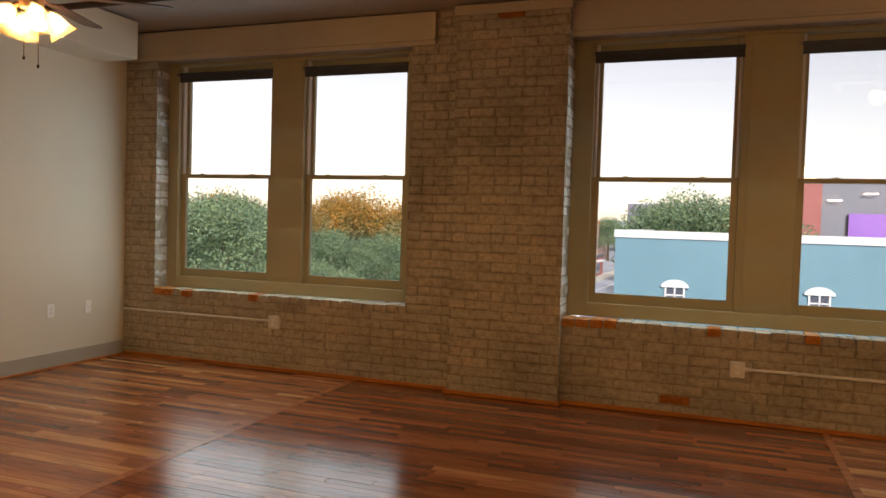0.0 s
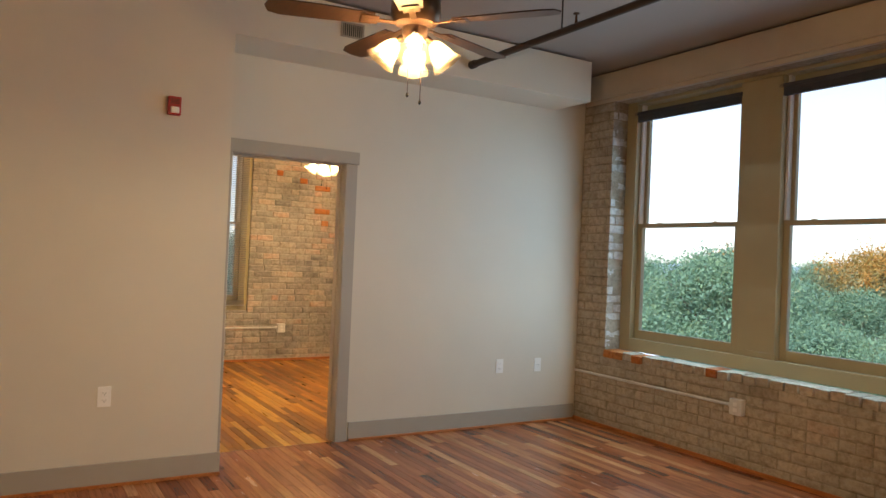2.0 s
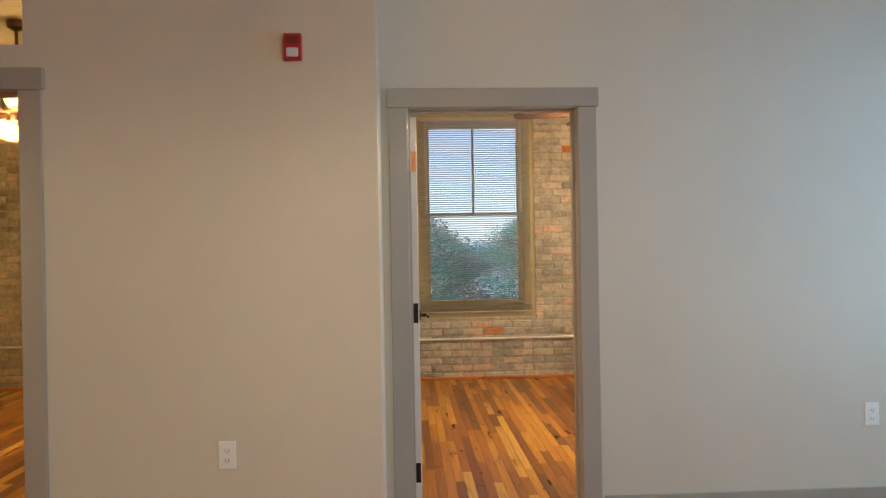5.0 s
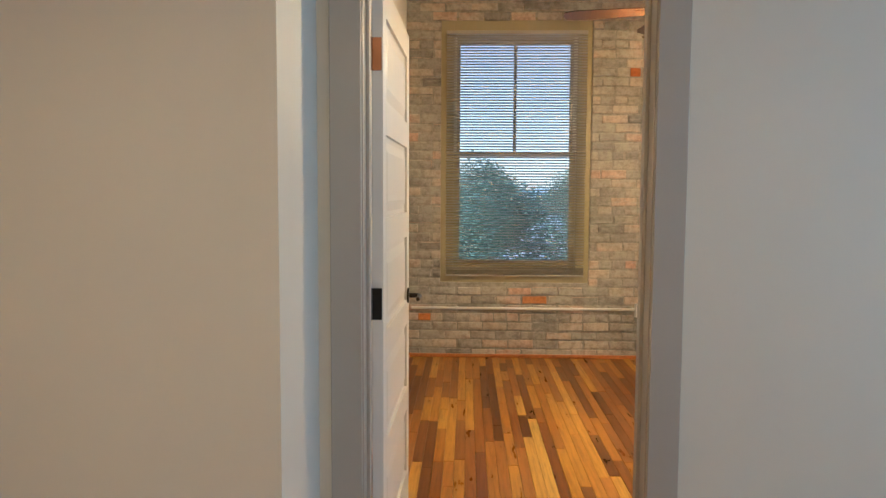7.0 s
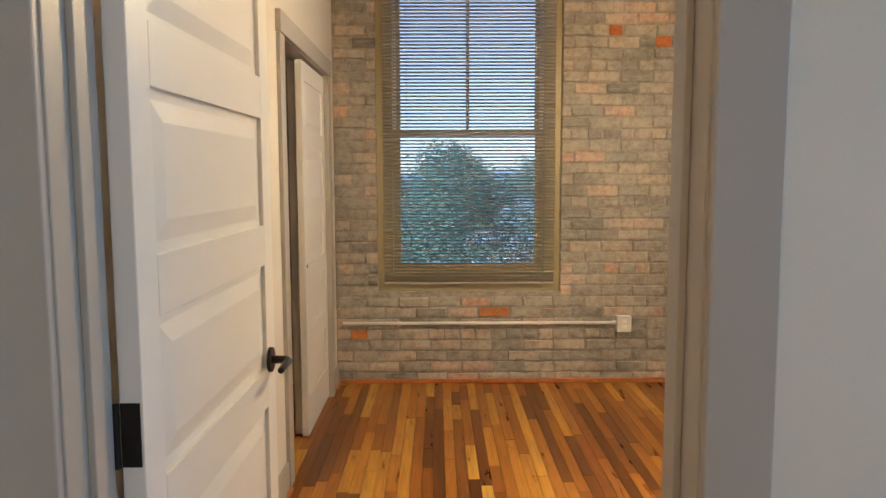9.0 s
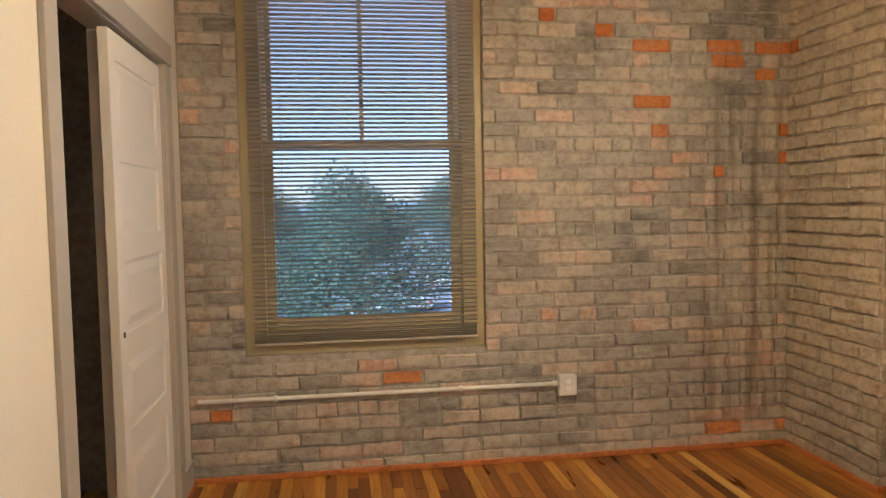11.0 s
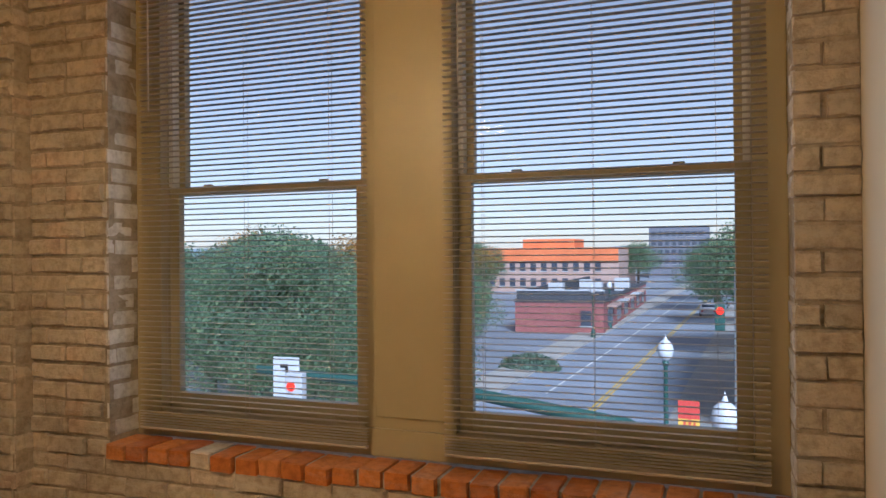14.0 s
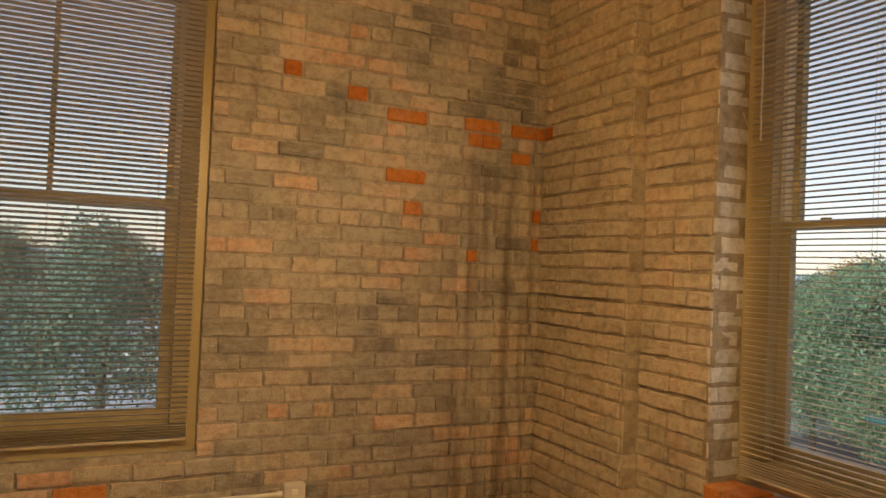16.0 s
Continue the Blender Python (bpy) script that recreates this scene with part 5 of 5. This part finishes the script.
def lay(wall, at, rz, u0, u1, z0, z1, holes, mat, mat_joined, seed, keep=300, focus=(0, 1.3), reds=(), shift=0.0, headers=6, proud=(0.0045, 0.0135)):
    """Lay brick courses on a wall face. Local x runs along the wall, y out of it. Bricks nearest to focus are single parts, the rest one mesh."""
    rng = random.Random(seed)
    todo = []
    k = 0
    base = 0.0
    while base + 0.03 < z1:
        zc0, zc1 = max(base + C_J / 2, z0), min(base + C_H - C_J / 2, z1)
        if zc1 - zc0 > 0.02:
            module = C_L / 2 if headers and k % headers == headers - 2 else C_L
            free = [(u0, u1)]
            for a, b, c, d in holes:
                if c < (zc0 + zc1) / 2 < d:
                    free = [s for f0, f1 in free for s in ((f0, min(f1, a)), (max(f0, b), f1)) if s[1] - s[0] > 0.02]
            off = shift + (k % 2) * C_L / 2 + rng.uniform(-0.012, 0.012)
            n = math.floor((u0 - off) / module) - 1
            while off + n * module < u1:
                a, b = off + n * module + C_J / 2 + rng.uniform(-0.006, 0.006), off + (n + 1) * module - C_J / 2 + rng.uniform(-0.006, 0.006)
                for f0, f1 in free:
                    p, q = max(a, f0), min(b, f1)
                    if q - p > 0.028:
                        todo.append(((p + q) / 2, (zc0 + zc1) / 2 + rng.uniform(-0.003, 0.003), q - p, zc1 - zc0 + rng.uniform(-0.007, 0.004), proud[0] + (proud[1] - proud[0]) * rng.random() ** 1.7, rng.uniform(-0.9, 0.9)))
                n += 1
        base += C_H
        k += 1
    todo.sort(key=lambda b: (b[0] - focus[0]) ** 2 + (b[1] - focus[1]) ** 2)
    frame_m = pose(*at, 0, 0, rz)
    verts, faces = [], []
    redset = {min(range(len(todo)), key=lambda i: abs(todo[i][0] - r[0]) + 2 * abs(todo[i][1] - r[1])): r for r in reds}
    for i, r in list(redset.items()):
        if len(r) > 2:  # a broken half brick, its neighbour closing the gap
            u, z, w, h, d, tilt = todo[i]
            todo[i] = (u - w * (1 - r[2]) / 2, z, w * r[2] - 0.006, h, d, tilt)
            todo.append((u + w * r[2] / 2, z, w * (1 - r[2]) - 0.006, h, d * 0.8, tilt))
    for i, (u, z, w, h, d, tilt) in enumerate(todo):
        m = frame_m @ pose(u, -0.0065, z, 0, tilt, 0) @ Matrix.Diagonal((w, d, h, 1))
        if i < keep or i in redset:
            o = new("brick", BRICKS[(M_RED if i in redset else mat).name][rng.randrange(12)])
            o.parent = wall
            o.matrix_basis = m
            if i in redset:
                o["label"] = "bare red brick"
        else:
            me = BRICKS[mat.name][rng.randrange(12)]
            s = len(verts)
            verts += [tuple(m @ v.co) for v in me.vertices]
            faces += [tuple(s + j for j in p.vertices) for p in me.polygons]
    if verts:
        me = bpy.data.meshes.new("brickwork")
        me.from_pydata(verts, [], faces)
        me.materials.append(mat_joined)
        me.shade_smooth()
        me.set_sharp_from_angle(angle=radians(40))
        o = tagged(new("brickwork", me), kind="stuff")
        o.parent = wall


WEST_REDS = [(-5.49, 2.242), (-5.49, 1.94), (-5.53, 1.79, 0.5), (-5.157, 2.32, 0.5), (-4.93, 2.33, 0.45), (-6.0, 2.25), (-5.95, 2.17, 0.75), (-6.05, 2.17), (-6.17, 2.09, 0.6), (-6.2, 2.24, 0.7), (-4.09, 0.489), (-3.26, 0.345), (-5.92, 0.13), (-6.3, 0.13), (-5.95, 1.55, 0.3), (-6.28, 2.24), (-6.3, 1.79), (-6.3, 1.65)]
lay(wall_w, (WX, 0, 0), -90, -(PIER_Y - 0.002), -(SY + 0.002), 0.0, CEIL, [(-4.615, -3.37, 0.635, 2.83)], M_WEST, M_WEST_J, 1, 300, (-5.5, 1.4), WEST_REDS, proud=(0.0055, 0.021))
lay(wall_w, (WX, 0, 0), -90, -2.19, 2.5, 0.0, CEIL, [], M_WEST, M_WEST_J, 2, 0, (0, 1), [(-0.1, 1.2), (0.2, 0.9), (-0.3, 1.5), (0.1, 0.6), (0.35, 1.9), (-0.2, 0.3), (0.3, 1.35)])
lay(pier_b, (0, PIER_Y, 0), 180, 7.757, -WX - 0.001, 0.0, CEIL, [], M_NORTH, M_NORTH_J, 3, 300, (7.9, 1.3), [(8.4, 2.24)], headers=7, proud=(0.008, 0.028))
lay(pier_b, (-7.757, 0, 0), -90, -NY, -PIER_Y, 0.0, CEIL, [], M_NORTH, M_NORTH_J, 4, 300, (0, 1.3), headers=0, shift=0.05)
lay(wall_n, (0, NY, 0), 180, -BX + 0.001, 7.756, 0.0, WTOP, [(4.765, 7.334, SILL - 0.064, WTOP)], M_NORTH, M_NORTH_J, 5, 220, (7.3, 1.0), proud=(0.007, 0.026))
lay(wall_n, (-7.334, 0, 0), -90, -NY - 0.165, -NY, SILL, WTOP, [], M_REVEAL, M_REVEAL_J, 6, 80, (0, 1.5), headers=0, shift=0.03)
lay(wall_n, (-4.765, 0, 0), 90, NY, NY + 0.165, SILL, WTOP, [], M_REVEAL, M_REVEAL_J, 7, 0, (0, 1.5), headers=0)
lay(wall_n, (0, NY, 0), 180, -EAST, -PX - 0.001, 0.0, WTOP, [(1.50, 4.09, SILL - 0.064, WTOP), (-2.62, 0.19, SILL - 0.064, WTOP), (0.19, 1.084, 0, WTOP)], M_NORTH, M_NORTH_J, 8, 0, (2.5, 0.4), [(-0.6, 0.12)])
lay(wall_n, (0, NY + 0.043, 0), 180, 1.085, 1.299, WTOP, CEIL, [], M_NORTH, M_NORTH_J, 12, 0, (0, 1))
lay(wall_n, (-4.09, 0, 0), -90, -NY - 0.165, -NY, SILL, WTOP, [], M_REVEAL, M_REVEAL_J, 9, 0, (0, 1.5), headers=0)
lay(pier_l, (0, PIER_Y, 0), 180, 0.19, 1.084, 0.0, 2.985, [], M_NORTH, M_NORTH_J, 10, 200, (0.6, 1.4), [(0.56, 2.95)])
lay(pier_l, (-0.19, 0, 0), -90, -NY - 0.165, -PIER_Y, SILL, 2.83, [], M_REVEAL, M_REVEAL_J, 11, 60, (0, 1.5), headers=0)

sky_lamp(-7.25, -4.85, SILL + 0.1, WTOP - 0.25, NY + 0.118, 2.4)
sky_lamp(-3.98, -1.6, SILL + 0.1, WTOP - 0.25, NY + 0.10, 7.5, 4, 0.4)
sky_lamp(-0.08, 2.5, SILL + 0.1, WTOP - 0.25, NY + 0.10, 7.5, 4, 0.4)


def sill_row(wall, x0, x1, red):
    """Header bricks that make the window sill."""
    rng = random.Random(int(abs(x0) * 100))
    x = x0
    while x < x1 - 0.04:
        w = min(rng.uniform(0.088, 0.098), x1 - x)
        m = M_RED if red(x) > rng.random() else M_NORTH
        o = new("sill_brick", BLOCKS[m.name][rng.randrange(6)])
        o.parent = wall
        o.matrix_basis = Matrix.Translation((x + w / 2, NY + 0.16, SILL - 0.034 + rng.uniform(-0.004, 0.004))) @ pose(0, 0, 0, rng.uniform(-1, 1), rng.uniform(-1.5, 1.5), 180 + rng.uniform(-1, 1)) @ Matrix.Diagonal((w, 0.165 + rng.uniform(0, 0.018), 0.062, 1))
        x += w + 0.012


bed_s = solid("sill_bedroom", boxes((-7.334, -4.765, NY + 0.012, NY + 0.164, SILL - 0.061, SILL - 0.010)), M_MORTAR, "row of bare red header bricks under the window", kind="structure")
sill_row(bed_s, -7.334, -4.765, lambda x: 0.85)
liv_s = solid("sill_living", boxes((-4.09, -1.5, NY + 0.012, NY + 0.164, SILL - 0.061, SILL - 0.010), (-0.19, 2.62, NY + 0.012, NY + 0.164, SILL - 0.061, SILL - 0.010)), M_MORTAR, "header brick window sills, a few bare red", kind="structure")
sill_row(liv_s, -4.09, -1.5, lambda x: 0.9 if x < -3.95 or -3.6 < x < -3.5 else 0.12)
sill_row(liv_s, -0.19, 2.62, lambda x: 0.95 if x < 0.2 else 0.12)


# ---- floor boards ----
def plank_mesh(mat):
    bm = bmesh.new()
    lo = [(-0.5, -0.5, 0.0), (0.5, -0.5, 0.0), (0.5, 0.5, 0.0), (-0.5, 0.5, 0.0)]
    md = [(x, y, 0.93) for x, y, _ in lo]
    hi = [(x * 0.998, y * 0.975, 1.0) for x, y, _ in lo]
    tube_rings(bm, [lo, md, hi])
    bm.faces.new([v for v in bm.verts][8:12])
    return mesh_of("plank", bm, mat)


def floor_boards(name, label, areas, mat, mat_joined, seed, keep, focus, width=0.070):
    """Strip floor with boards along x over several rectangles; tops at z = 0."""
    x0, x1, y0, y1 = (f(a[i] for a in areas) for i, f in ((0, min), (1, max), (2, min), (3, max)))
    root = solid(name, boxes(*[(a, b, c, d, -0.06, -0.022) for a, b, c, d in areas]), M_GAP, label, kind="structure")
    rng = random.Random(seed)
    todo = []
    for a, b, c, d in areas:
        y = c
        while y < d - 0.01:
            w = min(width, d - y)
            x = a - rng.uniform(0, 0.9)
            while x < b:
                ln = rng.choice((0.3, 0.45, 0.6, 0.8, 1.1, 1.5)) * rng.uniform(0.85, 1.15)
                p, q = max(x, a), min(x + ln, b)
                if q - p > 0.03:
                    todo.append(((p + q) / 2, y + w / 2, q - p - 0.0012, w - 0.0012, rng.uniform(-0.0006, 0.0004)))
                x += ln
            y += width
    todo.sort(key=lambda t: (t[0] - focus[0]) ** 2 + (t[1] - focus[1]) ** 2)
    me = plank_mesh(mat)
    verts, faces = [], []
    for i, (x, y, ln, w, dz) in enumerate(todo):
        m = Matrix.Translation((x, y, -0.022)) @ Matrix.Diagonal((ln, w, 0.022 + dz, 1))
        if i < keep:
            o = new("plank", me)
            o.parent = root
            o.matrix_basis = m
        else:
            s = len(verts)
            verts += [tuple(m @ v.co) for v in me.vertices]
            faces += [tuple(s + j for j in p.vertices) for p in me.polygons]
    if verts:
        jm = bpy.data.meshes.new("boards")
        jm.from_pydata(verts, [], faces)
        jm.materials.append(mat_joined)
        o = tagged(new("boards", jm), kind="stuff")
        o.parent = root
    return root


SEAM, SEAM_E = -1.97, 1.62
floor_boards("floor_bedroom", "amber and brown strip-wood floor, oiled", [(WX, PX - 0.02, SY - 0.1, NY)], M_BEDW, M_BEDW_J, 21, 300, (-6.6, 4.2), 0.055)
floor_boards("floor_living", "brown reclaimed strip-wood floor with a soft shine", [(PX - 0.02, SEAM, RET, NY), (QX - 0.13, SEAM, SOUTH, RET)], M_LIVW, M_LIVW_J, 22, 300, (-3.2, 4.4), 0.060)
floor_boards("floor_living_middle", "dark red-brown glossy strip-wood floor", [(SEAM + 0.05, SEAM_E, SOUTH, NY)], M_MIDW, M_MIDW_J, 24, 250, (-0.8, 4.6), 0.060)
floor_boards("floor_living_east", "orange-brown strip-wood floor", [(SEAM_E + 0.05, EAST, SOUTH, NY)], M_LIVW, M_LIVW_J, 25, 0, (2.4, 5.5), 0.060)
floor_boards("floor_back_room", "amber strip-wood floor in the back room", [(WX, QX - 0.13, SOUTH, 2.2), (WX, -6.4, 2.3, 2.985), (PX - 0.135, QX - 0.13, 2.3, RET)], M_BEDW, M_BEDW_J, 23, 0, (-5, 1))
for nm, x in (("floor_seam", SEAM), ("floor_seam_east", SEAM_E)):
    solid(nm, boxes((x + 0.001, x + 0.049, SOUTH, NY, -0.022, 0.0015), bev=0.001), M_LIVW_J, "cross board that joins two runs of floor", kind="structure")
